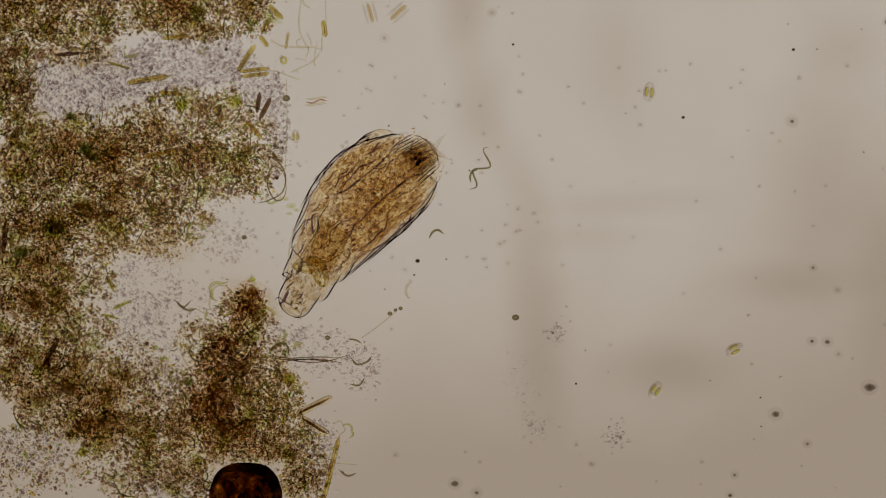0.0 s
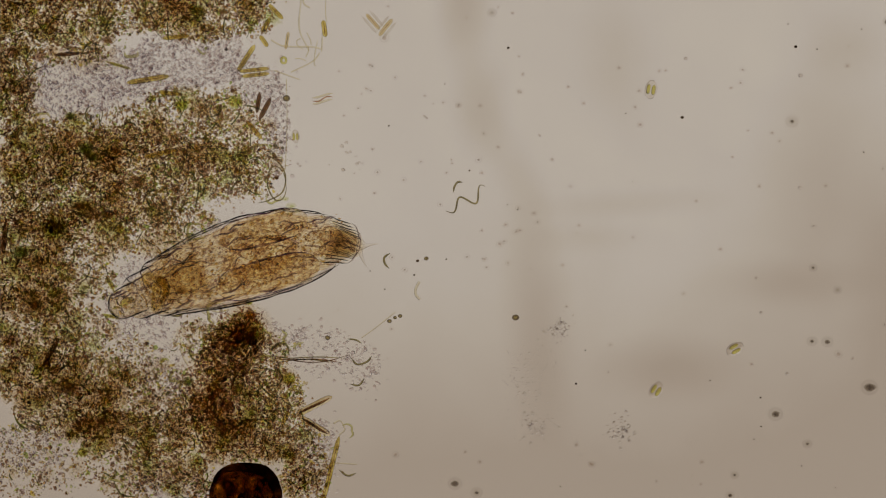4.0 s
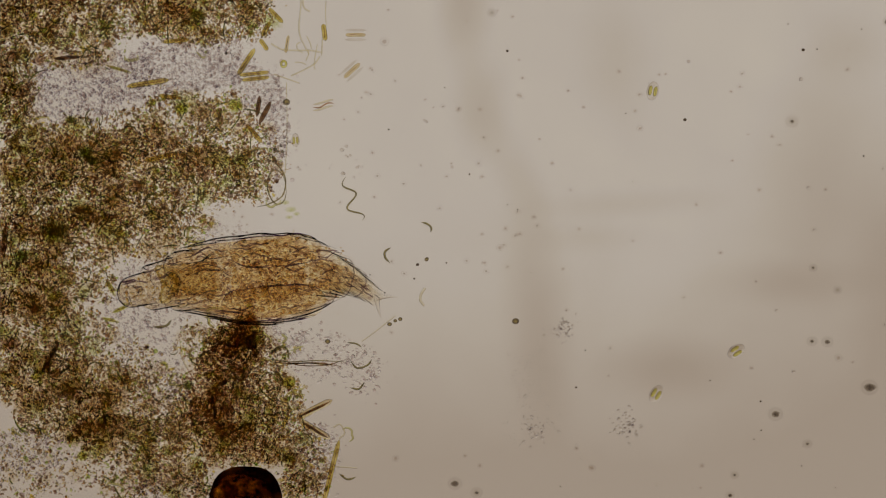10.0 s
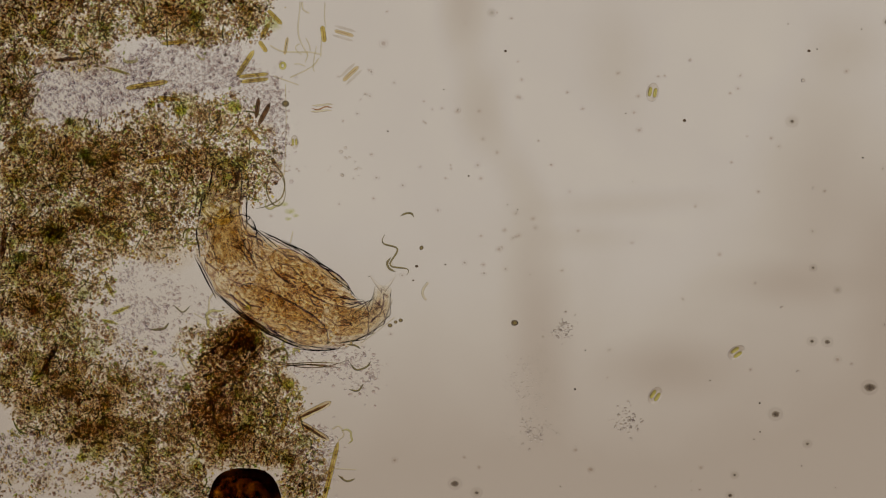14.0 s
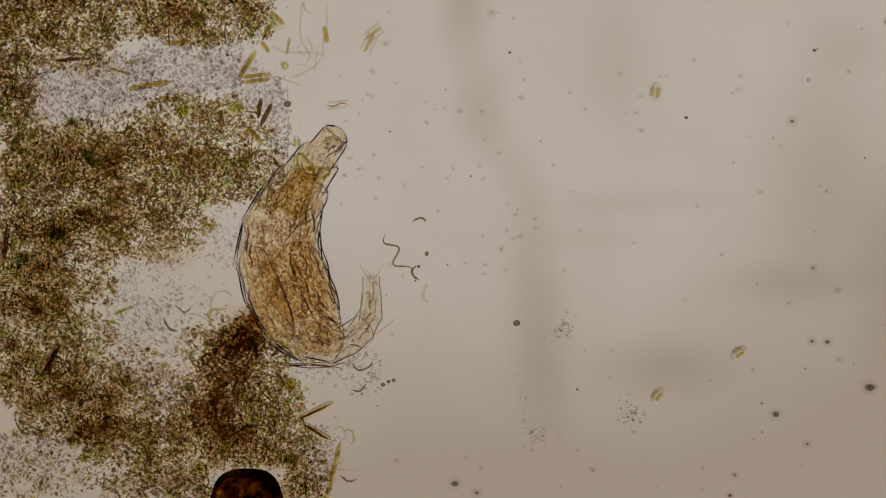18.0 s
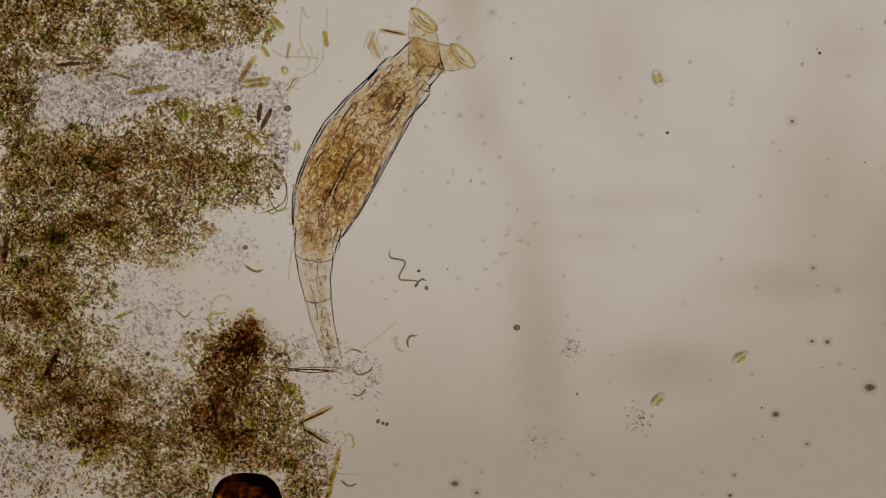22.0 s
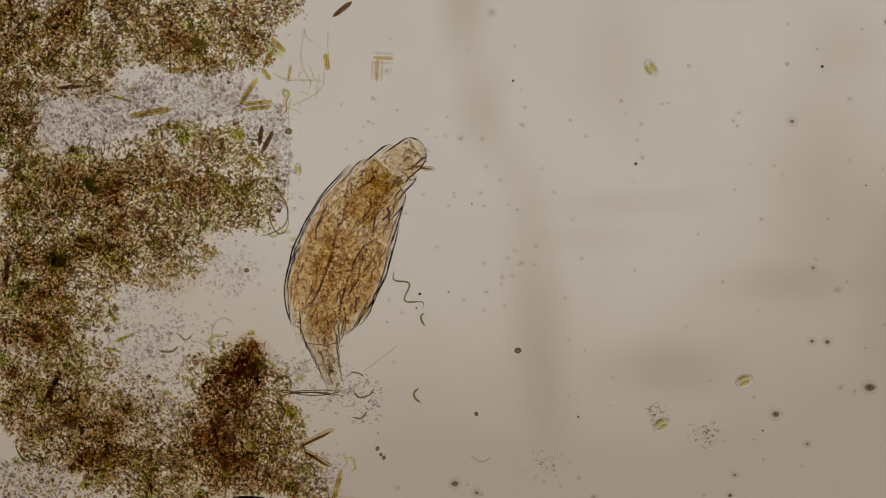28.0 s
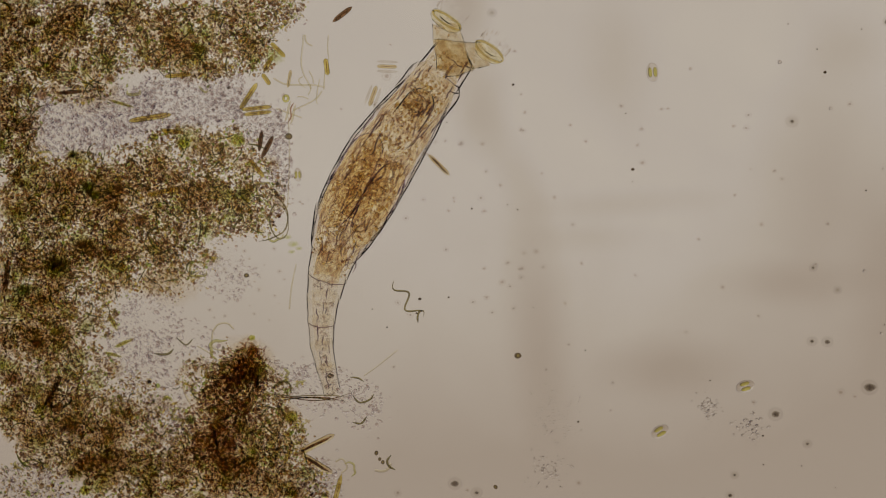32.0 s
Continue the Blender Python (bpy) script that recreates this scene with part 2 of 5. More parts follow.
GHOST = haze("pale_speck", [(0.0, (0.84, 0.80, 0.77)), (0.30, (0.90, 0.87, 0.85)), (0.55, (1.0, 1.0, 1.0)), (0.80, (0.95, 0.94, 0.93)), (1.0, (1.0, 1.0, 1.0))])
BEAD = haze("olive_bead", [(0.0, (0.70, 0.66, 0.44)), (0.45, (0.55, 0.50, 0.36)), (0.75, (0.45, 0.40, 0.34)), (1.0, (1.0, 1.0, 1.0))])
JELLY = wet("clear_jelly", [(0.3, (0.93, 0.91, 0.88)), (0.7, (0.98, 0.97, 0.96))], ior=1.03, scale=60)
PIP = haze("dark_pip", [(0.0, (0.76, 0.73, 0.70)), (0.26, (0.89, 0.87, 0.85)), (0.42, (1.0, 1.0, 1.0)), (0.62, (1.0, 1.0, 1.0)), (0.82, (0.945, 0.935, 0.93)), (1.0, (1.0, 1.0, 1.0))])
DUST = haze("dust", [(0.0, (0.66, 0.63, 0.58)), (0.30, (0.80, 0.78, 0.74)), (0.60, (0.93, 0.92, 0.91)), (0.82, (0.90, 0.89, 0.88)), (1.0, (1.0, 1.0, 1.0))])
DUST_DARK = haze("dust_core", [(0.0, (0.45, 0.42, 0.38)), (0.5, (0.60, 0.57, 0.53)), (1.0, (1.0, 1.0, 1.0))])

SLIDE, n_, l_, o_ = material("slide_glass")
g_ = n_.new("ShaderNodeBsdfGlass")
g_.inputs["IOR"].default_value, g_.inputs["Roughness"].default_value = 1.5, 0.0
l_.new(g_.outputs[0], o_.inputs["Surface"])

GLOW, n_, l_, o_ = material("lamp_diffuser")
g_ = n_.new("ShaderNodeEmission")
g_.inputs["Color"].default_value, g_.inputs["Strength"].default_value = LAMP_COLOUR, LAMP_POWER
l_.new(g_.outputs[0], o_.inputs["Surface"])

HOUSING, n_, l_, o_ = material("black_lacquer")
g_ = n_.new("ShaderNodeBsdfPrincipled")
t_ = n_.new("ShaderNodeTexNoise")
t_.inputs["Scale"].default_value = 12
r_ = ramp(n_, [(0.3, (0.018, 0.018, 0.02)), (0.7, (0.03, 0.03, 0.032))])
l_.new(t_.outputs["Fac"], r_.inputs[0])
l_.new(r_.outputs[0], g_.inputs["Base Color"])
g_.inputs["Roughness"].default_value = 0.4
l_.new(g_.outputs[0], o_.inputs["Surface"])


# ---- mesh helpers ----
def mesh_of(name, verts, faces, mat, smooth=True):
    me = bpy.data.meshes.new(name)
    me.from_pydata([tuple(v) for v in verts], [], faces)
    me.materials.append(mat)
    if smooth:
        me.polygons.foreach_set("use_smooth", [True] * len(me.polygons))
    me.update()
    return me


def part(name, me, parent, label="", m=None):
    ob = new(name, me)
    ob.parent = parent
    if m is not None:
        ob.matrix_basis = m
    if label:
        ob["label"] = label
    return ob


def empty(name, at, label, category, group="", kind=""):
    ob = new(name)
    ob.empty_display_size = 0.02
    ob.location = at
    return tagged(ob, label, category, group, kind)


def loft(rings, closed=(False, False)):
    """rings: lists of points of one length. Returns verts, faces."""
    k = len(rings[0])
    verts = [p for r in rings for p in r]
    faces = []
    for i in range(len(rings) - 1):
        for j in range(k):
            a, b = i * k + j, i * k + (j + 1) % k
            faces.append((a, b, b + k, a + k))
    if closed[0]:
        faces.append(tuple(range(k))[::-1])
    if closed[1]:
        faces.append(tuple(range((len(rings) - 1) * k, len(rings) * k)))
    return verts, faces


def oval_rings(stations, k=28, wobble=0.0, seed=0.0):
    """stations: (x, half width, half depth). Rings across x."""
    rings = []
    for x, a, b in stations:
        ring = []
        for j in range(k):
            q = 2 * math.pi * j / k
            w = 1 + wobble * noise.noise(Vector((x * 30 + seed, math.cos(q) * 1.6, math.sin(q) * 1.6)))
            ring.append((x, a * w * math.cos(q), b * w * math.sin(q)))
        rings.append(ring)
    return rings


def tube(points, radius, k=6, taper=True):
    """A round thread along points (Vectors)."""
    rings = []
    m = len(points)
    for i, p in enumerate(points):
        d = (points[min(i + 1, m - 1)] - points[max(i - 1, 0)])
        d = d.normalized() if d.length > 1e-9 else Vector((1, 0, 0))
        u = d.cross(Vector((0, 0, 1)))
        u = u.normalized() if u.length > 1e-6 else Vector((1, 0, 0))
        v = u.cross(d)
        f = 1.0
        if taper:
            f = max(0.25, min(1.0, 3.5 * min(i, m - 1 - i) / (m - 1) + 0.25))
        rings.append([p + (u * math.cos(2 * math.pi * j / k) + v * math.sin(2 * math.pi * j / k)) * radius * f for j in range(k)])
    return loft(rings, (True, True))


def join(pieces):
    verts, faces = [], []
    for v, f in pieces:
        o = len(verts)
        verts += [tuple(p) for p in v]
        faces += [tuple(i + o for i in q) for q in f]
    return verts, faces


def blob(rx, ry, rz, seed=0.0, rough=0.15, nu=14, nv=9, ragged=0.0):
    """A lumpy closed body."""
    rings = []
    for i in range(nv):
        th = math.pi * (i + 0.35) / (nv - 0.3)
        ring = []
        for j in range(nu):
            q = 2 * math.pi * j / nu
            d = Vector((math.sin(th) * math.cos(q), math.sin(th) * math.sin(q), -math.cos(th)))
            w = 1 + rough * noise.noise(d * 2.1 + Vector((seed, seed * 1.7, 0)))
            if ragged:
                w *= 1 + ragged * noise.noise(Vector((d.x, d.y, 0)) * 3.6 + Vector((0, seed, 3)))
            ring.append((d.x * rx * w, d.y * ry * w, d.z * rz * w))
        rings.append(ring)
    return loft(rings, (True, True))


GOLD = (1 + 5 ** 0.5) / 2
BALL_V = np.array([(-1, GOLD, 0), (1, GOLD, 0), (-1, -GOLD, 0), (1, -GOLD, 0), (0, -1, GOLD), (0, 1, GOLD), (0, -1, -GOLD), (0, 1, -GOLD),
                   (GOLD, 0, -1), (GOLD, 0, 1), (-GOLD, 0, -1), (-GOLD, 0, 1)]) / 1.9
BALL_F = np.array([(0, 11, 5), (0, 5, 1), (0, 1, 7), (0, 7, 10), (0, 10, 11), (1, 5, 9), (5, 11, 4), (11, 10, 2), (10, 7, 6), (7, 1, 8),
                   (3, 9, 4), (3, 4, 2), (3, 2, 6), (3, 6, 8), (3, 8, 9), (4, 9, 5), (2, 4, 11), (6, 2, 10), (8, 6, 7), (9, 8, 1)])


def grains(places, sizes, rng, flat=0.8, jag=0.3):
    """Many little uneven grains. Returns verts and faces."""
    n = len(places)
    v = BALL_V[None] * (1 + rng.uniform(-jag, jag, (n, 12, 1)))
    v = v * np.stack([rng.uniform(0.6, 1.5, n), rng.uniform(0.6, 1.1, n), flat * rng.uniform(0.5, 1.0, n)], -1)[:, None]
    q = rng.normal(size=(n, 4))
    q /= np.linalg.norm(q, axis=1)[:, None]
    w, x, y, z = q.T
    R = np.stack([np.stack([1 - 2 * (y * y + z * z), 2 * (x * y - z * w), 2 * (x * z + y * w)], -1),
                  np.stack([2 * (x * y + z * w), 1 - 2 * (x * x + z * z), 2 * (y * z - x * w)], -1),
                  np.stack([2 * (x * z - y * w), 2 * (y * z + x * w), 1 - 2 * (x * x + y * y)], -1)], 1)
    v = np.einsum("nij,nkj->nki", R, v) * np.asarray(sizes)[:, None, None] + np.asarray(places)[:, None]
    f = (BALL_F[None] + (np.arange(n) * 12)[:, None, None]).reshape(-1, 3)
    return v.reshape(-1, 3), f


def mesh_np(name, v, f, mat, smooth=False):
    me = bpy.data.meshes.new(name)
    me.from_pydata(v.tolist(), [], f.tolist())
    me.materials.append(mat)
    if smooth:
        me.polygons.foreach_set("use_smooth", [True] * len(me.polygons))
    me.update()
    return me


# ---- the setting: slide, lamp, lens ----
def box(sx, sy, z0, z1, bevel=0.02):
    bm = bmesh.new()
    bmesh.ops.create_cube(bm, size=1.0)
    for v in bm.verts:
        v.co = Vector((v.co.x * sx, v.co.y * sy, z0 if v.co.z < 0 else z1))
    bmesh.ops.bevel(bm, geom=bm.edges[:], offset=bevel, segments=2, affect="EDGES")
    me = bpy.data.meshes.new("slab")
    bm.to_mesh(me)
    bm.free()
    return me


slab = box(9.0, 6.0, -0.35, 0.0)
slab.materials.append(SLIDE)
slide = tagged(new("ground", slab), "clear glass microscope slide under the water", "glass slide", kind="structure")
slide.visible_shadow = False


def disc(r, k=96, z=0.0):
    return [(r * math.cos(2 * math.pi * j / k), r * math.sin(2 * math.pi * j / k), z) for j in range(k)]


illuminator = empty("illuminator", (0, 0, LAMP_Z), "round microscope lamp with glowing frosted diffuser", "lamp")
part("diffuser", mesh_of("diffuser", disc(LAMP_R), [tuple(range(96))], GLOW, False), illuminator, "glowing warm white frosted glass")
ring_v, ring_f = loft([disc(LAMP_R, 96, -0.02), disc(LAMP_R + 0.12, 96, -0.02), disc(LAMP_R + 0.12, 96, 0.09), disc(LAMP_R + 0.005, 96, 0.09), disc(LAMP_R + 0.005, 96, 0.0)])
part("rim", mesh_of("rim", ring_v, ring_f, HOUSING, False), illuminator, "black lacquered metal rim")

# dusty field lens, close above the lamp; its tint also paints the lamp's falloff
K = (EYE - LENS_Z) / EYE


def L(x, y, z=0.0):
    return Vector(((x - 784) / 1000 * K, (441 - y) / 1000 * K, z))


LENS, n_, l_, o_ = material("smear_and_falloff_glass")
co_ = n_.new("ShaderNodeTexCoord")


def smear_and_falloff(cx, cy, rx, ry, amount, turn=0.0):
    """A soft darkening on the lens, for smears and painted light falloff alike: 1 less amount in its middle."""
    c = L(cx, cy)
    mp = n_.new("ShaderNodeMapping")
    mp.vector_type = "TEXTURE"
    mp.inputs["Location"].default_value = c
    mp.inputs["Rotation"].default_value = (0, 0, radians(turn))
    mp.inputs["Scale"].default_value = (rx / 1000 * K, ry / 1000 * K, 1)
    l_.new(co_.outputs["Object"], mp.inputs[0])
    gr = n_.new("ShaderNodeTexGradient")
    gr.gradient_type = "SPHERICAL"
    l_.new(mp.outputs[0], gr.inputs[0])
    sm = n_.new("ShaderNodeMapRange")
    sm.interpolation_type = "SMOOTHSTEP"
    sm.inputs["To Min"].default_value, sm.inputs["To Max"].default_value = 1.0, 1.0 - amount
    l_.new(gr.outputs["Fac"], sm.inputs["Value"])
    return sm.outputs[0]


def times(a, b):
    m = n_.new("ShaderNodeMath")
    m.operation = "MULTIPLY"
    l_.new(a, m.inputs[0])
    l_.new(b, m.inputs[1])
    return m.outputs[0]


# small ones are smears; the three widest paint light falloff at bottom, right, left
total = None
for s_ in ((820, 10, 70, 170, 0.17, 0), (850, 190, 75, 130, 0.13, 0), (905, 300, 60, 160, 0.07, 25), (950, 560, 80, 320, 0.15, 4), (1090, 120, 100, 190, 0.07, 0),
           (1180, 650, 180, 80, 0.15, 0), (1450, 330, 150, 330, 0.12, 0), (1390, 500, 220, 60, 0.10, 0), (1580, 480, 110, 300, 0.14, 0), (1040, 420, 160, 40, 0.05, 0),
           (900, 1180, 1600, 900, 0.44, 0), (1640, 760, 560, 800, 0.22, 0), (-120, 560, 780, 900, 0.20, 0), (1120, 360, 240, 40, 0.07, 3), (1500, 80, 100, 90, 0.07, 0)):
    s_ = smear_and_falloff(*s_)
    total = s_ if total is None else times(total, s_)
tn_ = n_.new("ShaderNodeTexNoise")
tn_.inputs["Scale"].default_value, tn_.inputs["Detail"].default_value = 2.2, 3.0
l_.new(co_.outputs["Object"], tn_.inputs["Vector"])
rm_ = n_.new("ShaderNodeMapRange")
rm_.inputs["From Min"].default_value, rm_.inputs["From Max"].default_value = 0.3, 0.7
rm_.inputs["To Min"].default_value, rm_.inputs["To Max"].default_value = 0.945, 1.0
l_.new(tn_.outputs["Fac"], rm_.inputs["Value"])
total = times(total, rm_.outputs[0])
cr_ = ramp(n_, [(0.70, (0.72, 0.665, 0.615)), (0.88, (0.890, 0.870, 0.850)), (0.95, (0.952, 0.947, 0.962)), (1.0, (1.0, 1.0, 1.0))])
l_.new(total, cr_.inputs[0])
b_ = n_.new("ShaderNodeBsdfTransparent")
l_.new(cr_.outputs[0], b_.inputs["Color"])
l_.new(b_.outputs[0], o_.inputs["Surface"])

lens = empty("field_lens", (0, 0, LENS_Z), "round glass field lens with soft smears, painted light falloff and dust", "lens")
part("pane", mesh_of("pane", disc(LAMP_R), [tuple(range(96))], LENS, False), lens, "glass pane with smears and painted light falloff")


def dust_speck(x, y, r, dark=0.5):
    """Out-of-focus dust: a pale round halo with a darker heart."""
    r = r / 1000 * K
    c = L(x, y, 0.01)
    halo = part("dust_speck", mesh_of("dust_halo", [(p[0], p[1] * 0.9, 0) for p in disc(r, 24)], [tuple(range(24))], DUST, False), lens, "soft grey round dust halo")
    halo.location = c
    if dark > 0:
        v, f = blob(r * dark, r * dark * 0.75, r * 0.06, seed=x * 0.01, rough=0.5, nu=12, nv=5)
        core = part("dust_core", mesh_of("dust_core", v, f, DUST_DARK), halo, "dark dust grain")
        core.location = (0, 0, r * 0.07 + 0.004)


for d_ in ((1368, 731, 15, 0.5), (805, 853, 14, 0.55), (843, 869, 12, 0.3), (1533, 684, 17, 0.62), (1397, 217, 13, 0.3), (1434, 474, 9, 0.3),
           (1432, 603, 11, 0.35), (1459, 604, 12, 0.45), (1565, 42, 11, 0.6), (870, 26, 10, 0.0), (1477, 513, 9, 0.0), (1424, 783, 10, 0.3), (1296, 838, 9, 0.3), (1288, 874, 9, 0.5)):
    dust_speck(*d_)
for x_, y_ in ((1105, 203), (1117, 323), (897, 363), (1441, 90), (1519, 55), (1253, 672), (1330, 775), (1473, 860), (1414, 822), (1559, 574), (990, 858), (1034, 619), (915, 372), (1390, 46), (1556, 300)):
    v, f = blob(0.0014 * K, 0.0012 * K, 0.001, x_ * 0.3, 0.4, 10, 6)
    part("dust_grain", mesh_of("dust_grain", v, f, BLACK), lens, "tiny black dust grain").location = L(x_, y_, 0.012)


# ---- the rotifer: telescoping rigid segments ----
A, B = 0.096, 0.064      # half width and half depth of the trunk at its thickest


def bulge(u):
    """Girth along the trunk, 0 at the foot, 1 at the neck."""
    return 1.0 - 0.36 * max(0.0, (0.45 - u) / 0.45) ** 2.4 - 0.28 * max(0.0, (u - 0.45) / 0.55) ** 2.0


rotifer = empty("rotifer", P(600, 400, 0), "translucent amber bdelloid rotifer on the slide", "rotifer")
RNG = np.random.default_rng(7)
PIECES = []     # (object, kind, index)

TRUNK_N, TRUNK_L = 5, 0.086


def lumps(n, x0, x1, a, b, size, parent, mat, label, name="granules"):
    """Grains packed inside an oval stretch of the body, sparser to its ends."""
    rr, qq = np.sqrt(RNG.uniform(0, 1, n)) * 0.8, RNG.uniform(0, 2 * np.pi, n)
    pl = np.stack([RNG.triangular(x0, (x0 + x1) / 2, x1, n), a * rr * np.cos(qq), b * rr * np.sin(qq)], -1)
    v, f = grains(pl, size * np.minimum(1.6, RNG.lognormal(0, 0.4, n)), RNG)
    tagged(part(name, mesh_np(name, v, f, mat, True), parent, label), kind="stuff")


def folds(n, x0, x1, a, b, parent, seed, lo=0.55, hi=0.9, thick=(0.0009, 0.0018)):
    """Lengthwise skin folds: short, bent and uneven."""
    rng = np.random.default_rng(seed)
    for _ in range(n):
        q = rng.uniform(0, 2 * math.pi)
        k = rng.uniform(lo, hi)
        s0 = rng.uniform(0.0, 0.6)
        s1 = min(1.0, s0 + rng.uniform(0.25, 0.55))
        pts = []
        for s in range(10):
            h = s0 + (s1 - s0) * s / 9
            w = q + 0.35 * noise.noise(Vector((h * 4, seed * 0.7, q)))
            r = k * (1 + 0.10 * noise.noise(Vector((h * 6, q, seed * 0.3))))
            pts.append(Vector((x0 + (x1 - x0) * h, a * r * math.cos(w), b * r * math.sin(w))))
        v, f = tube(pts, rng.uniform(*thick), 6)
        part("skin_fold", mesh_of("skin_fold", v, f, FOLD), parent, "violet-brown fold line")


def hoop(x, a, b, q0, q1, radius, parent, mat, label, name="joint_ring", seed=0.0, jag=0.05):
    """A bent line round the body at x, from angle q0 to q1."""
    pts = []
    for s in range(15):
        q = q0 + (q1 - q0) * s / 14
        w = 1 + jag * noise.noise(Vector((q * 2, seed, 1)))
        pts.append(Vector((x + jag * 0.10 * noise.noise(Vector((q * 2.4, seed, 7))), a * w * math.cos(q), b * w * math.sin(q))))
    v, f = tube(pts, radius, 6)
    part(name, mesh_of(name, v, f, mat), parent, label)


def shell(st, k, wobble, seed, wall, tip=False, shift=None):
    """A thin hollow skin along stations of rising x, open at both ends or rounded off at its tip."""
    outer = oval_rings(st, k, wobble, seed)
    skin = []
    for j, (x, a, b) in enumerate(st):
        q = j / (len(st) - 1)
        t = wall * max(0.02, min(1.0, q / 0.3, 1.0 - 0.6 * max(0.0, (q - 0.5) / 0.5) if tip else (1 - q) / 0.3))
        skin.append((x - (t if tip and q > 0.85 else 0), max(a - t, a * 0.4), max(b - t, b * 0.4)))
    inner = oval_rings(skin, k, wobble, seed)
    if shift:
        outer, inner = ([[(x, y + shift(x), z) for x, y, z in ring] for ring in rings] for rings in (outer, inner))
    v, f = loft(outer, (False, tip))
    w, g = loft(inner, (False, tip))
    o = len(v)
    f = f + [tuple(i + o for i in q)[::-1] for q in g]
    return v + w, f


def organ_body(hx, a, b, seed, blunt=2.6, wobble=0.16):
    """A closed, lumpy sausage along x."""
    st = []
    for s in range(19):
        q = -1 + 2 * s / 18
        g = max(0.04, 1 - abs(q) ** blunt) ** 0.5
        st.append((hx * q, a * g, b * g))
    return loft(oval_rings(st, 28, wobble, seed), (True, True))


for i in range(TRUNK_N):
    u = (i + 0.5) / TRUNK_N
    g = bulge(u)
    st = []
    for s in range(19):
        q = s / 18 - 0.5
        w = bulge(u + q * 0.29)
        if i == 0:      # the trunk's hind end turns in round the foot
            w *= math.sqrt(max(0.15, 1 - max(0.0, (-q - 0.26) / 0.25) ** 2.4))
        st.append((q * TRUNK_L, A * w, B * w))
    v, f = shell(st, 48, 0.03, 3.1 + i * 1.8, 0.0022)
    seg = part("trunk_segment", mesh_of("trunk_segment", v, f, CUTICLE), rotifer, "clear wrinkled skin ring")
    st = []
    for s in range(15):
        h = -1 + 2 * s / 14
        w = bulge(u + h * 0.22) * 0.85
        st.append((0.078 * h, A * w, B * w))
    v, f = loft(oval_rings(st, 40, 0.12, 5.3 + i * 1.8))
    part("gut", mesh_of("gut", v, f, GUT), seg, "amber granular gut")
    v, f = shell([(x, a * 1.10, b * 1.10) for x, a, b in st[3:-3]], 44, 0.05, 8.7 + i * 1.8, 0.0013)
    part("inner_skin", mesh_of("inner_skin", v, f, INNER), seg, "thin inner skin with violet edges")
    lumps(230, -0.066, 0.066, A * g * 0.9, B * g * 0.9, 0.0020, seg, GRANULE, "golden food granules")
    lumps(40, -0.066, 0.066, A * g * 0.85, B * g * 0.85, 0.0021, seg, FLECK, "brown-violet food flecks", "flecks")
    folds(7, -0.05, 0.05, A * g, B * g, seg, 200 + i, 0.55, 0.92)
    PIECES.append((seg, "trunk", i))

# organs in the trunk: two long yolk glands, the stomach between them, the bladder behind
for i, (hx, a, b, lab) in enumerate(((0.092, 0.031, 0.028, "amber yolk gland with a violet outline"), (0.080, 0.027, 0.026, "amber yolk gland with a violet outline"),
                                     (0.066, 0.036, 0.032, "dark amber granular stomach"), (0.026, 0.022, 0.020, "clear bladder with a violet outline"))):
    v, f = organ_body(hx, a, b, 11.0 + i * 5, 4.0 if i < 2 else 2.6, 0.12)
    ob = part(("yolk_gland", "yolk_gland", "stomach", "bladder")[i], mesh_of("organ", v, f, (GLAND, GLAND, STOMACH, BLADDER)[i]), rotifer, lab)
    if i < 3:
        lumps(60, -hx * 0.9, hx * 0.9, a * 0.9, b * 0.9, 0.0026, ob, GRANULE, "golden granules")
    if i < 2:       # its wall shows as a dark violet line
        for side in (-1, 1):
            pts = []
            for s in range(25):
                q = -0.98 + 1.96 * s / 24
                w = math.sqrt(max(0.0, 1 - abs(q) ** 4.0)) * (1 + 0.12 * noise.noise(Vector((q * 3, i, side))))
                pts.append(Vector((hx * q, side * a * w, 0.010 * math.sin(q * 3 + i))))
            v, f = tube(pts[3 * (side > 0):], 0.0019 if side * (1 if i else -1) > 0 else 0.0013, 6)
            part("gland_wall", mesh_of("gland_wall", v, f, WALL), ob, "dark violet wall line")
    PIECES.append((ob, "organ", i))

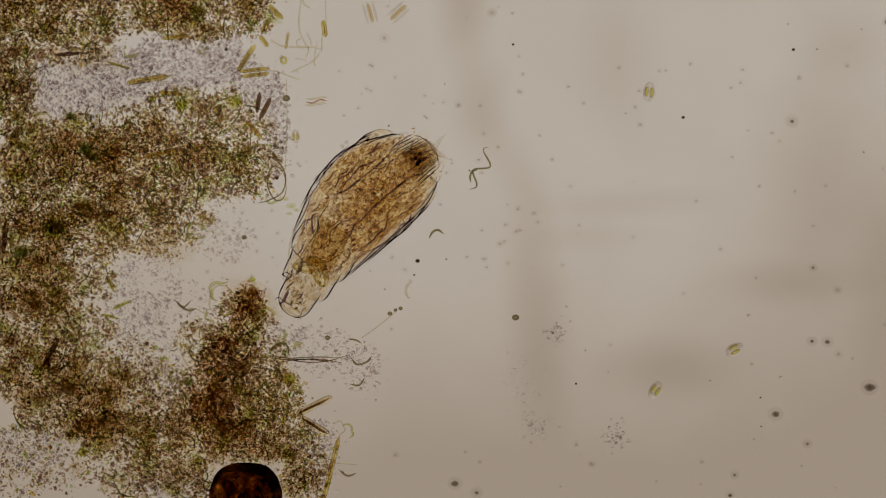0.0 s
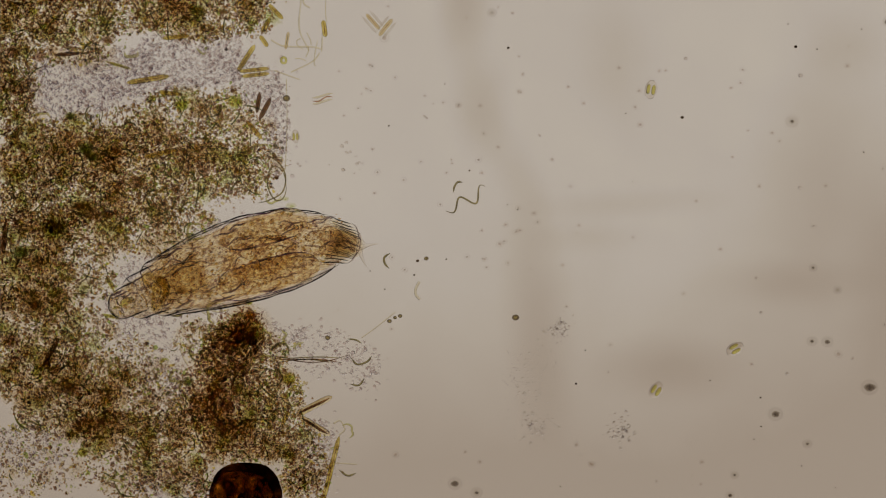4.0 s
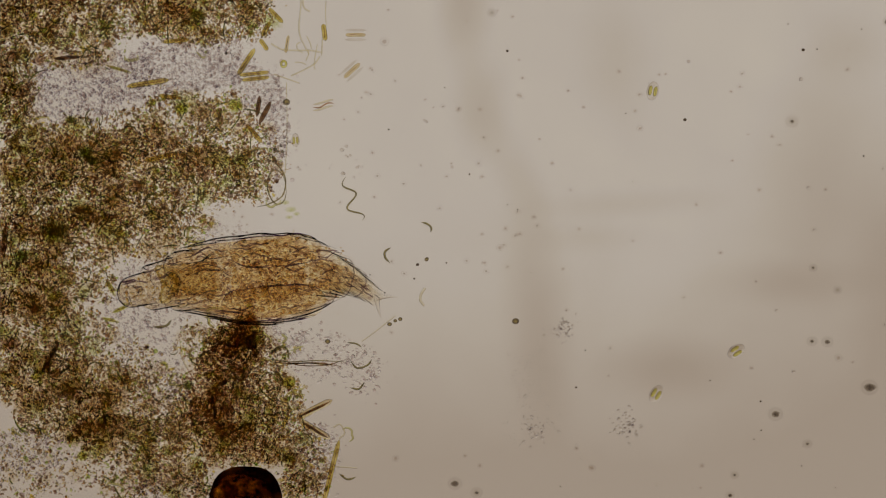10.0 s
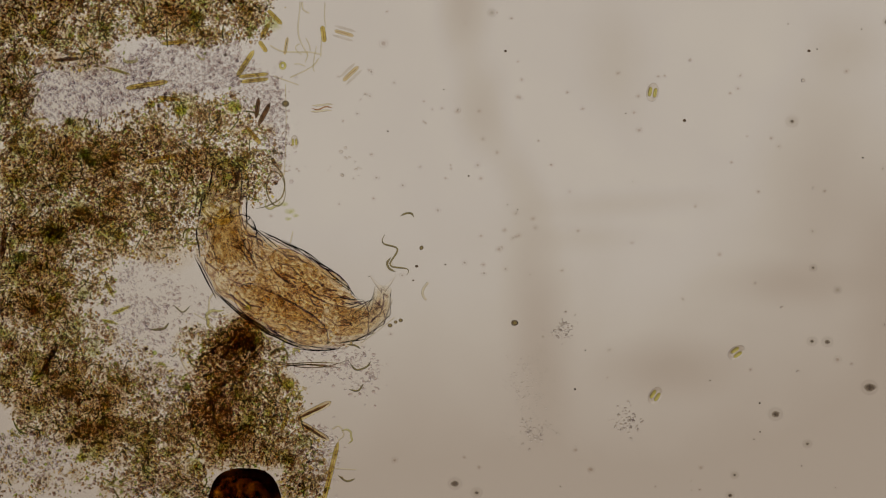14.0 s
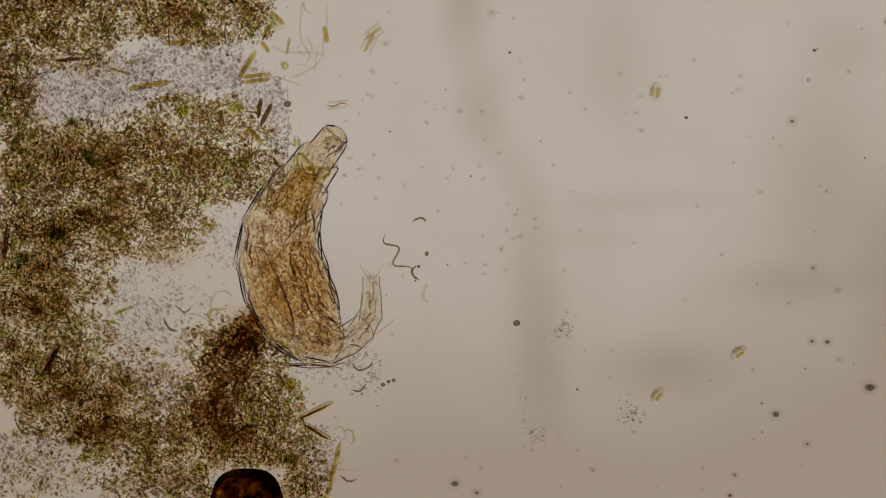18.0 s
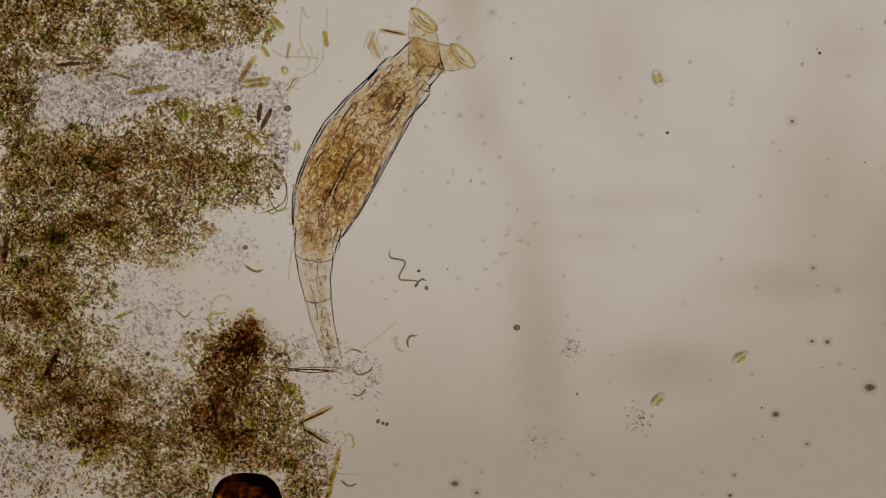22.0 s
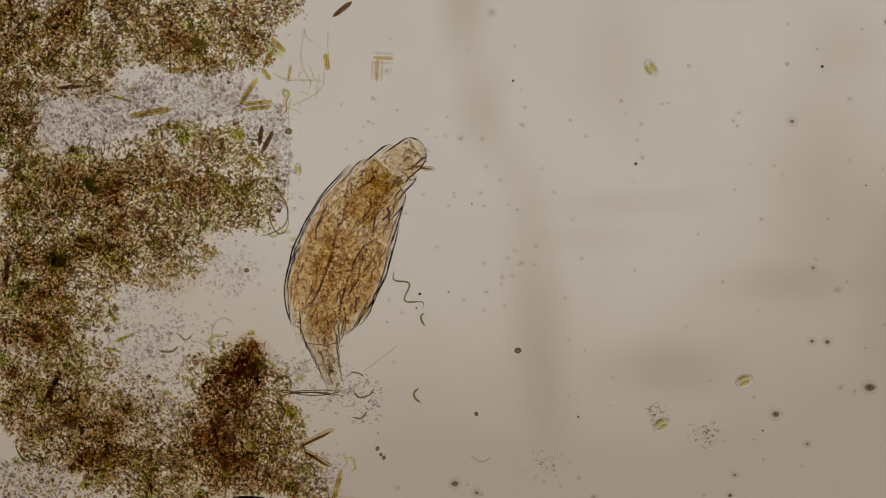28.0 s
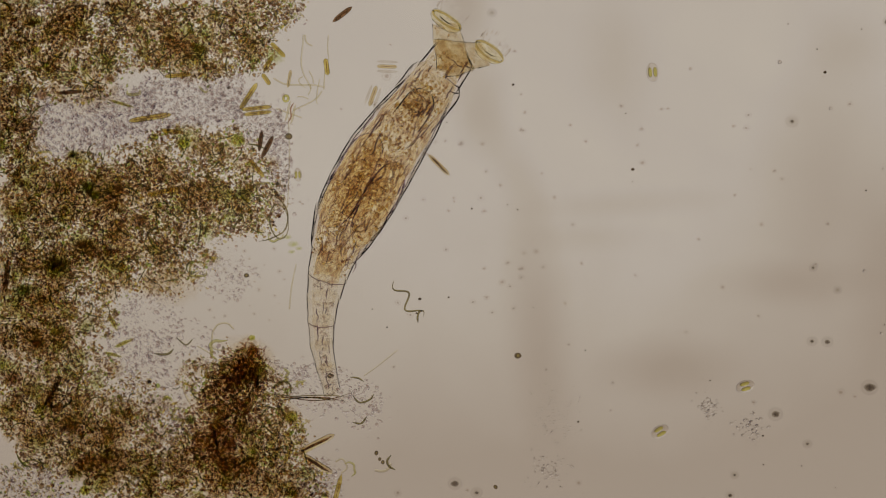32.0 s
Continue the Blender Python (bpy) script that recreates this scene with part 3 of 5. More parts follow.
NECK_G = (0.80, 0.68, 0.52)
for i, g in enumerate(NECK_G):
    last = i == 2
    st = []
    for s in range(23):
        q = s / 22
        w = g * (1.09 - 0.09 * q)
        if last:
            w *= math.sqrt(max(0.012, 1 - max(0.0, (q - 0.50) / 0.502) ** 2.6))
        else:       # each ring bellies out over the next one
            w *= 1 + 0.05 * math.sin(math.pi * q) ** 0.7 - 0.20 * max(0.0, (q - 0.70) / 0.30) ** 2
        st.append(((q - 1) * 0.066, A * w, B * (0.92 - 0.06 * i) * w))
    v, f = shell(st, 40, 0.07, 40 + i, 0.0022, last)
    seg = part("head" if last else "neck_segment", mesh_of("neck", v, f, CUTICLE), rotifer, "clear rounded head" if last else "clear bellied neck ring")
    ga, gb = A * g, B * (0.92 - 0.06 * i) * g
    lumps(46, -0.060, -0.006, ga * 0.95, gb * 0.95, 0.0024, seg, GRANULE, "pale amber tissue lumps", "tissue")
    st2 = [(x * 0.97, a * 0.84, b * 0.84) for x, a, b in st if x > -0.058]
    v, f = loft(oval_rings(st2, 28, 0.2, 70 + i), (False, last))
    part("inner_tissue", mesh_of("inner_tissue", v, f, TISSUE), seg, "pale yellowish inner tissue")
    folds(5, -0.064, -0.004, ga, gb, seg, 300 + i, 0.5, 0.95)
    hoop(-0.010, ga * 0.98, gb * 0.98, 0.2 + i, 2.6 + i, 0.0010, seg, FOLD, "fine skin crease", "crease", i * 1.7)
    if i == 0:
        v, f = organ_body(0.024, 0.026, 0.024, 60.0, 2.2, 0.25)
        part("mastax", mesh_of("mastax", v, f, MASTAX), seg, "amber chewing organ", pose(-0.018, 0, 0))
        v, f = blob(0.006, 0.005, 0.004, 3.0, 0.4)
        part("dark_spot", mesh_of("dark_spot", v, f, SPOT), seg, "dark violet spot", pose(-0.046, 0.030, 0.02))
    if last:
        for side in (-1, 1):
            v, f = blob(0.012, 0.011, 0.010, 4.0 + side, 0.3)
            part("gland", mesh_of("gland", v, f, BLADDER), seg, "clear round head gland", pose(-0.030, 0.016 * side, 0.004 * side))
    PIECES.append((seg, "neck", i))

FOOT_R = (0.0155, 0.0180, 0.0210, 0.0250, 0.0300, 0.0360)
for i, rad in enumerate(FOOT_R):
    st = [(s / 12 * 0.054, rad * (0.97 + 0.20 * s / 12 - 0.05 * max(0.0, (s - 10) / 2)), rad * (0.97 + 0.20 * s / 12)) for s in range(13)]
    v, f = shell(st, 28, 0.05, 80 + i, 0.0018)
    seg = part("foot_segment", mesh_of("foot_segment", v, f, FOOTSKIN), rotifer, "clear narrow foot ring")
    if i in (3, 5):
        hoop(0.003, rad * 0.97, rad * 0.97, 0, 3.1416, 0.0009, seg, FOLD, "thin dark joint line", "joint_ring", i, 0.02)
    lumps(16 + 4 * i, 0.002, 0.052, rad * 0.85, rad * 0.85, 0.0028, seg, CLEAR, "clear gland lumps", "tissue")
    v, f = loft(oval_rings([(x, a * 0.62, b * 0.62) for x, a, b in st], 18, 0.3, 90 + i))
    part("inner_tissue", mesh_of("inner_tissue", v, f, RECTUM if i == 5 else FAINT), seg, "amber hind gut" if i == 5 else "faint foot gland")
    folds(3, 0.0, 0.052, rad, rad, seg, 400 + i, 0.2, 0.8, (0.0006, 0.0011))
    PIECES.append((seg, "foot", i))

for i in range(2):
    rings = oval_rings([(-0.036 * s / 8, 0.0050 * (1.05 - s / 8), 0.0050 * (1.05 - s / 8)) for s in range(9)], 10)
    rings = [[(x, y + 0.004 * math.sin(k / 8 * 2.0) * (1 if i else -1), z) for x, y, z in ring] for k, ring in enumerate(rings)]
    v, f = loft(rings, (True, True))
    PIECES.append((part("spur", mesh_of("spur", v, f, FOOTSKIN), rotifer, "clear pointed spur"), "spur", i))

for i in range(2):
    # the wheel: a thick tilted disc with a rounded rim and a shallow dish
    st = [(-0.010, 0.004), (-0.010, 0.014), (-0.007, 0.023), (-0.001, 0.0285), (0.005, 0.0290), (0.0085, 0.0265), (0.008, 0.021), (0.004, 0.014), (0.003, 0.004)]
    v, f = loft(oval_rings([(x, r, r * 0.92) for x, r in st], 30, 0.16, i * 7.0), (True, True))
    tilt = pose(0, 0, 0, 0, 0, -33 if i == 0 else 33) @ pose(0, 0, 0, 0, -26 if i == 0 else 13, 0)
    lobe = part("corona_lobe", mesh_of("corona_lobe", [tilt @ Vector(p) for p in v], f, LOBE), rotifer, "yellowish wheel of the crown")
    lumps(14, -0.009, 0.006, 0.026, 0.024, 0.0022, lobe, CLEAR, "clear tissue lumps", "tissue")
    pts = [tilt @ Vector((0.004, 0.0285 * math.cos(q * 0.2618), 0.026 * math.sin(q * 0.2618))) for q in range(25)]
    v, f = tube(pts, 0.0019, 6, False)
    part("wheel_rim", mesh_of("wheel_rim", v, f, RIM), lobe, "olive-yellow ciliated rim")
    hairs = []
    for s in range(60):
        q = 2 * math.pi * s / 60 + RNG.uniform(-0.06, 0.06)
        d = Vector((RNG.uniform(0.2, 0.8), math.cos(q), math.sin(q) * 0.92))
        step = RNG.uniform(0.0004, 0.0010)
        hairs.append(tube([tilt @ (Vector((0.006, 0, 0)) + d * (0.0275 + step * k) + Vector((0.0010 * k * k, 0, 0))) for k in range(4)], 0.0006, 4))
    v, f = join(hairs)
    tagged(part("cilia", mesh_of("cilia", v, f, JELLY), lobe, "fine clear hairs"), kind="stuff")
    side = -1 if i == 0 else 1
    st = [(-0.004 - 0.080 * s / 10, 0.0225 + 0.012 * (s / 10) ** 1.3, 0.0215 + 0.008 * s / 10) for s in range(11)]
    def lean(x):
        return side * 0.020 * (min(1.0, max(0.0, (-0.004 - x) / 0.080))) ** 1.2
    v, f = shell(st[::-1], 24, 0.2, 9 + i, 0.0018, False, lean)
    part("stalk", mesh_of("stalk", v, f, STALK), lobe, "clear stalk of the wheel")
    rings = oval_rings([(x, a * 0.8, b * 0.8) for x, a, b in st[7::-1]], 24, 0.2, 19 + i)
    v, f = loft([[(x, y + lean(x), z) for x, y, z in ring] for ring in rings])
    part("inner_tissue", mesh_of("inner_tissue", v, f, FAINT), lobe, "pale yellowish tissue in the stalk")
    lumps(36, -0.078, 0.004, 0.024, 0.024, 0.0016, lobe, GRANULE, "pale yellow grains in the stalk")
    PIECES.append((lobe, "lobe", i))

# Body line at each time: toe tip, foot bend, foot joint, mid trunk, neck joint, head tip; width; open crown
LINE = {}


def line(t, toe, bend, foot, mid, neck, head, width, crown=0.0):
    LINE[t] = (toe, bend, foot, mid, neck, head, width, crown)


line(0.0, (770, 266), (755, 268), (733, 286), (647, 350), (578, 437), (509, 556), 178)
line(0.5, (893, 300), (845, 232), (727, 256), (612, 356), (520, 470), (447, 548), 140)
line(1.0, (896, 306), (866, 240), (735, 286), (597, 382), (436, 452), (358, 456), 125, 1)
line(1.5, (911, 291), (848, 291), (751, 339), (606, 424), (448, 460), (366, 462), 145, 1)
line(2.0, (903, 302), (807, 331), (735, 363), (549, 428), (396, 468), (283, 500), 118)
line(2.5, (916, 296), (824, 351), (715, 388), (533, 448), (339, 497), (213, 528), 116)
line(3.0, (898, 300), (777, 365), (648, 407), (486, 457), (325, 512), (210, 530), 122)
line(3.5, (625, 407), (594, 417), (570, 424), (448, 444), (303, 497), (199, 545), 160)
line(5.5, (679, 545), (690, 473), (618, 436), (436, 497), (267, 533), (182, 557), 126)
line(6.0, (690, 516), (655, 500), (600, 493), (470, 490), (370, 488), (268, 480), 182)
line(6.5, (680, 515), (654, 497), (606, 492), (473, 497), (339, 497), (279, 424), 165)
line(7.0, (685, 525), (646, 501), (581, 496), (436, 497), (307, 488), (210, 484), 148)
line(7.5, (683, 526), (642, 502), (594, 497), (424, 485), (267, 477), (189, 473), 138)
line(8.0, (672, 545), (638, 493), (586, 457), (452, 473), (323, 525), (263, 614), 160)
line(8.5, (674, 540), (671, 461), (618, 424), (448, 485), (291, 533), (194, 582), 133)
line(9.0, (656, 556), (697, 485), (620, 450), (440, 500), (290, 545), (150, 585), 122)
line(9.5, (660, 515), (635, 485), (570, 468), (436, 480), (303, 497), (250, 502), 158)
line(10.0, (670, 530), (632, 503), (578, 486), (455, 495), (336, 495), (209, 523), 160)
line(10.5, (656, 530), (627, 486), (582, 450), (464, 459), (345, 495), (345, 605), 170)
line(11.0, (653, 530), (636, 477), (600, 432), (482, 441), (364, 486), (318, 623), 155)
line(11.5, (664, 535), (655, 450), (591, 414), (436, 477), (318, 550), (218, 626), 130)
line(12.0, (660, 545), (687, 459), (600, 441), (436, 495), (291, 541), (164, 595), 120)
line(12.5, (656, 541), (691, 459), (600, 441), (427, 495), (291, 541), (173, 586), 118)
line(13.0, (672, 525), (645, 495), (590, 480), (470, 490), (370, 495), (278, 495), 182)
line(13.5, (672, 518), (640, 501), (591, 495), (482, 495), (364, 459), (373, 368), 175)
line(14.0, (678, 510), (673, 550), (609, 568), (500, 514), (400, 432), (404, 286), 155)
line(14.5, (671, 500), (687, 559), (627, 595), (509, 495), (400, 386), (396, 268), 138)
line(16.5, (659, 505), (635, 553), (570, 577), (480, 485), (450, 375), (538, 359), 170)
line(17.0, (657, 492), (648, 562), (577, 588), (491, 480), (510, 360), (609, 250), 158)
line(17.5, (664, 505), (650, 570), (582, 594), (497, 461), (521, 351), (611, 242), 155)
line(18.0, (657, 488), (650, 575), (566, 602), (497, 465), (519, 352), (603, 228), 155)
line(18.5, (669, 495), (679, 570), (570, 618), (509, 461), (533, 339), (589, 230), 155)
line(19.0, (552, 618), (548, 605), (540, 590), (535, 470), (555, 340), (585, 215), 178)
line(19.5, (596, 630), (570, 606), (533, 582), (538, 448), (570, 327), (630, 238), 160)
line(20.0, (606, 642), (557, 625), (521, 582), (570, 412), (618, 267), (683, 138), 135)
line(20.5, (589, 635), (553, 570), (545, 497), (606, 339), (654, 182), (696, 36), 122)
line(21.0, (593, 640), (566, 537), (552, 464), (608, 319), (678, 182), (737, 91), 136, 1)
line(21.5, (592, 641), (557, 521), (553, 417), (604, 281), (697, 156), (775, 72), 132, 1)
line(22.5, (592, 654), (568, 533), (570, 412), (624, 282), (708, 158), (784, 74), 134, 1)
line(23.0, (588, 664), (578, 545), (570, 425), (616, 294), (710, 178), (786, 98), 136, 1)
line(24.0, (588, 669), (571, 546), (575, 437), (624, 309), (713, 203), (797, 123), 142, 1)
line(25.0, (592, 680), (573, 580), (574, 480), (627, 354), (708, 240), (789, 165), 147, 1)
line(25.5, (589, 679), (582, 582), (582, 497), (642, 376), (718, 265), (783, 186), 150, 1)
line(27.5, (600, 688), (580, 632), (573, 558), (611, 437), (656, 313), (702, 226), 155, 1)
line(28.0, (595, 690), (580, 640), (568, 575), (604, 456), (660, 338), (748, 256), 168)
line(28.5, (594, 688), (562, 612), (562, 545), (612, 404), (698, 307), (791, 273), 152, 1)
line(29.0, (594, 687), (565, 612), (564, 533), (620, 390), (712, 298), (803, 246), 148, 1)
line(29.5, (594, 686), (568, 608), (570, 521), (628, 366), (714, 264), (782, 206), 147, 1)
line(30.0, (594, 686), (570, 606), (574, 513), (632, 350), (718, 245), (789, 184), 142, 1)
line(31.0, (594, 686), (576, 598), (584, 500), (654, 321), (730, 209), (803, 138), 132, 1)
line(32.0, (588, 697), (568, 587), (590, 453), (661, 305), (754, 167), (824, 70), 130, 1)


def body_at(t):
    """World body line, arc marks, half width and crown at t."""
    ts = sorted(LINE)
    dx, dy = slip(t)
    foot = [[float(np.interp(t, ts, [LINE[s][k][j] for s in ts])) for j in (0, 1)] for k in (0, 2)]
    drop = min(1.0, max(0.1, math.dist(*foot) / 1000 / 0.15))
    zs = (0.095 - 0.075 * drop, 0.095 - 0.050 * drop, 0.095, 0.105, 0.100, 0.085)
    pts = []
    for k in range(6):
        x = float(np.interp(t, ts, [LINE[s][k][0] for s in ts]))
        y = float(np.interp(t, ts, [LINE[s][k][1] for s in ts]))
        q = P(x, y, zs[k])
        q.x -= dx / 1000
        q.y += dy / 1000
        pts.append(q)
    w = float(np.interp(t, ts, [LINE[s][6] for s in ts])) / 2000
    c = float(np.interp(t, ts, [LINE[s][7] for s in ts]))
    # smooth curve through the six points
    curve, marks = [], [0]
    ext = [pts[0] * 2 - pts[1]] + pts + [pts[5] * 2 - pts[4]]
    for k in range(5):
        p0, p1, p2, p3 = ext[k:k + 4]
        d1 = (p2 - p0) * 0.5
        d2 = (p3 - p1) * 0.5
        span = (p2 - p1).length
        d1 = d1 * min(1.0, 1.2 * span / max(1e-6, d1.length))
        d2 = d2 * min(1.0, 1.2 * span / max(1e-6, d2.length))
        for s in range(16):
            h = s / 16
            curve.append(p1 * (2 * h ** 3 - 3 * h * h + 1) + d1 * (h ** 3 - 2 * h * h + h) + p2 * (-2 * h ** 3 + 3 * h * h) + d2 * (h ** 3 - h * h))
        marks.append(16 * (k + 1))
    curve.append(pts[5])
    arc = [0.0]
    for a, b in zip(curve, curve[1:]):
        arc.append(arc[-1] + (b - a).length)
    return curve, arc, [arc[m] for m in marks], w, c


def on_curve(curve, arc, s, reach=0.03):
    """Place at arc s and the heading there, averaged over reach."""
    def at(v):
        if v <= 0:
            return curve[0] + (curve[0] - curve[1]).normalized() * -v
        if v >= arc[-1]:
            return curve[-1] + (curve[-1] - curve[-2]).normalized() * (v - arc[-1])
        return Vector([float(np.interp(v, arc, [p[k] for p in curve])) for k in range(3)])
    d = at(s + reach) - at(s - reach)
    return at(s), d.normalized()


def heading(d):
    return math.atan2(d.y, d.x), -math.asin(max(-1, min(1, d.z)))


def rotifer_rows():
    ts = sorted(set(LINE) | {4.0, 4.5, 5.0, 15.0, 15.5, 16.0, 22.0, 23.5, 24.5, 26.0, 26.5, 27.0, 30.5, 31.5})
    base_rows, rows = [], {ob: [] for ob, _, _ in PIECES}
    for t in ts:
        curve, arc, m, w, c = body_at(t)
        roll = math.asin(math.sqrt(max(0.0, min(1.0, (A * A - w * w) / (A * A - B * B)))))
        mid = on_curve(curve, arc, m[3])[0]
        base = Vector((mid.x, mid.y, 0))
        base_rows.append((t, Matrix.Translation(base)))
        for ob, kind, i in PIECES:
            turn = roll
            if kind == "trunk":
                s = m[2] + (m[4] - m[2]) * (i + 0.5) / TRUNK_N
                p, d = on_curve(curve, arc, s, 0.035)
            elif kind == "neck":
                s = m[4] + (m[5] - m[4]) * (i + 1) / 3 - ((-0.006, -0.016, 0.95 * (m[5] - m[4]))[i] * c)
                p, d = on_curve(curve, arc, s - 0.03, 0.035)
                p = on_curve(curve, arc, s)[0]
                slim = max(c, min(1.0, max(0.0, (0.118 - w) / 0.050)))
                turn = roll + (math.pi / 2 - roll) * slim
            elif kind == "foot":
                s = m[0] + (m[2] - m[0]) * i / 6 * min(1.0, max(0.4, (m[2] - m[0] - 0.02) / 0.12))
                p, d = on_curve(curve, arc, s + 0.02, 0.024)
                p = on_curve(curve, arc, s)[0]
                turn = 0
            elif kind == "spur":
                p, d = on_curve(curve, arc, 0.004, 0.02)
                turn = 0
            elif kind == "organ":
                span = m[4] - m[2]
                s = m[2] + (0.40, 0.36, 0.42, 0.06)[i] * span
                p, d = on_curve(curve, arc, s, 0.06)
                turn = 0
            else:
                s = arc[-1] - 0.095 + 0.099 * c
                p, d = on_curve(curve, arc, s - 0.024, 0.05)
                side = Vector((-d.y, d.x, 0)).normalized() * (1 if i == 0 else -1)
                p = on_curve(curve, arc, s)[0] + side * (0.010 + 0.036 * c)
                turn = 0
            yaw, pitch = heading(d)
            if kind == "spur":
                yaw += radians(34 if i == 0 else -34)
                pitch = 0
            if kind == "lobe":
                yaw += radians(34 if i == 0 else -34) * c
            r = Matrix.Rotation(yaw, 4, "Z") @ Matrix.Rotation(pitch, 4, "Y") @ Matrix.Rotation(turn, 4, "X")
            if kind == "organ":     # the glands lie at the flanks, the rest in the middle
                r = r @ Matrix.Translation((0, (w - 0.036, 0.032 - w, 0.004, 0.0)[i], 0))
            rows[ob].append((t, Matrix.Translation(p - base) @ r))
    return base_rows, rows


# ---- detritus mats ----
def in_patch(rng, x, y, rx, ry):
    q, h = rng.uniform(0, 2 * math.pi), math.sqrt(rng.uniform(0, 1))
    edge = 1 + 0.35 * noise.noise(Vector((math.cos(q) * 1.7 + x * 0.1, math.sin(q) * 1.7, y * 0.1)))
    return x + rx * h * edge * math.cos(q), y + ry * h * edge * math.sin(q)


def mat_of(name, label, patches, per, size, material_, seed, top=0.05, flocs=0, fibres=0, floc_size=(9, 24), crowd=9, felt=12):
    """A mat of grains with soft flocs and curled fibres. patches: (x, y, rx, ry, share); per: area for one grain."""
    rng = np.random.default_rng(seed)
    pl, sz, full = [], [], {}
    for x, y, rx, ry, share in patches:
        for _ in range(int(math.pi * rx * ry * share / per)):
            px, py = in_patch(rng, x, y, rx, ry)
            if rng.uniform() < 0.22:
                px, py = px + rng.normal(0, 13), py + rng.normal(0, 13)
            gap = noise.noise(Vector((px * 0.035, py * 0.035, 3.0 + seed))) + 0.6 * noise.noise(Vector((px * 0.09, py * 0.09, 9.0)))
            spot = (int(px // 7), int(py // 7))
            full[spot] = full.get(spot, 0) + 1
            if gap < rng.uniform(-1.6, -0.4) or full[spot] > crowd:
                continue
            s = size * min(1.7, float(rng.lognormal(0, 0.42)))
            pl.append(P(px, py, s / 1000 + rng.uniform(0, 1) ** 1.6 * top * min(1.0, share)))
            sz.append(s / 1000)
    v, f = grains(np.array([tuple(p) for p in pl]), np.array(sz), rng, 0.8, 0.12 if material_ == CLEAR else 0.3)
    if not flocs and not fibres:
        return tagged(new(name, mesh_np(name, v, f, material_, True)), label, "silt", kind="stuff")
    ob = empty(name, (0, 0, 0), label, "detritus", "detritus mats")
    tagged(part("loose_grit", mesh_np(name, v, f, material_, True), ob, "loose angular grains"), kind="stuff")
    n2 = int(len(pl) * 0.58)
    pl2 = np.array([tuple(p) for p in pl])[rng.permutation(len(pl))[:n2]] + rng.normal(0, 0.004, (n2, 3)) * (1, 1, 0.2)
    v, f = grains(pl2, size * 1.25 * rng.lognormal(0, 0.3, n2) / 1000, rng, 0.5)
    tagged(part("soft_grit", mesh_np(name, v, f, TINT, True), ob, "soft tinted grains"), kind="stuff")
    w = np.array([rx * ry * s * s for _, _, rx, ry, s in patches])
    pick = rng.choice(len(patches), flocs + fibres, p=w / w.sum())
    for c in rng.choice(len(patches), felt, p=w / w.sum()):
        x, y, rx, ry, share = patches[c]
        px, py = in_patch(rng, x, y, rx * 0.75, ry * 0.75)
        s = rng.uniform(30, 62) / 1000
        v, f = blob(s, s * rng.uniform(0.5, 0.8), 0.010, rng.uniform(0, 90), 0.4, 30, 8, 0.4)
        part("felt", mesh_of("felt", v, f, FELT), ob, "soft brown felted matter", Matrix.Translation(P(px, py, rng.uniform(0.012, 0.03))) @ Matrix.Rotation(rng.uniform(-0.5, 0.5), 4, "Z"))
    for k, c in enumerate(pick):
        x, y, rx, ry, share = patches[c]
        px, py = in_patch(rng, x, y, rx * 0.92, ry * 0.92)
        if k < flocs:
            s = rng.uniform(*floc_size) / 1000
            v, f = blob(s * 1.25, s * 1.25 * rng.uniform(0.6, 0.95), 0.012, rng.uniform(0, 90), 0.3, 24, 8, 0.2)
            part("floc", mesh_of("floc", v, f, MOSS if rng.uniform() < 0.15 else FLOC), ob, "", Matrix.Translation(P(px, py, rng.uniform(0.014, 0.04))) @ Matrix.Rotation(rng.uniform(0, 6.28), 4, "Z"))
        else:
            a, bend, ln = rng.uniform(0, 6.28), rng.normal(0, 1.6), rng.uniform(12, 40) / 1000
            q, pts = Vector((0, 0, 0)), []
            for s in range(8):
                pts.append(q.copy())
                q += Vector((math.cos(a), math.sin(a), 0)) * ln / 7
                a += bend / 7
            v, f = tube(pts, rng.uniform(0.6, 1.5) / 1000, 5)
            part("fibre", mesh_of("fibre", v, f, FIBRE), ob, "", Matrix.Translation(P(px, py, rng.uniform(0.004, 0.055))))
    return ob


mat_of("detritus_mat", "brown granular detritus crust on the slide", (
    (40, 45, 70, 55, 1.0), (135, 40, 80, 55, 1.0), (220, 25, 60, 35, 0.8), (300, 25, 60, 35, 1.0), (390, 25, 60, 38, 1.0),
    (450, 30, 35, 35, 0.6), (20, 120, 45, 70, 1.0), (25, 200, 45, 50, 0.9), (130, 100, 60, 14, 0.6), (360, 60, 50, 16, 0.7),
    (60, -40, 100, 50, 1.0), (150, -28, 70, 42, 1.0), (20, -15, 50, 50, 1.0), (15, 160, 40, 60, 1.0), (240, -35, 60, 40, 0.9), (340, -30, 70, 40, 1.0), (440, -35, 70, 45, 0.9), (505, -55, 35, 30, 0.7)), 8, 1.95, GRIT, 11, 0.05, 230, 200)
mat_of("detritus_mat", "brown and green granular detritus lobe on the slide", (
    (300, 220, 105, 58, 0.8), (395, 215, 60, 58, 0.65), (130, 265, 120, 62, 1.0), (250, 295, 130, 65, 1.0), (375, 300, 80, 52, 1.0),
    (450, 300, 45, 48, 0.6), (60, 290, 80, 60, 1.0), (100, 350, 115, 60, 1.0), (240, 360, 95, 48, 1.0), (315, 385, 65, 38, 0.65),
    (460, 250, 38, 42, 0.45), (270, 425, 75, 32, 0.45)), 8, 1.95, GRIT, 12, 0.05, 240, 240)
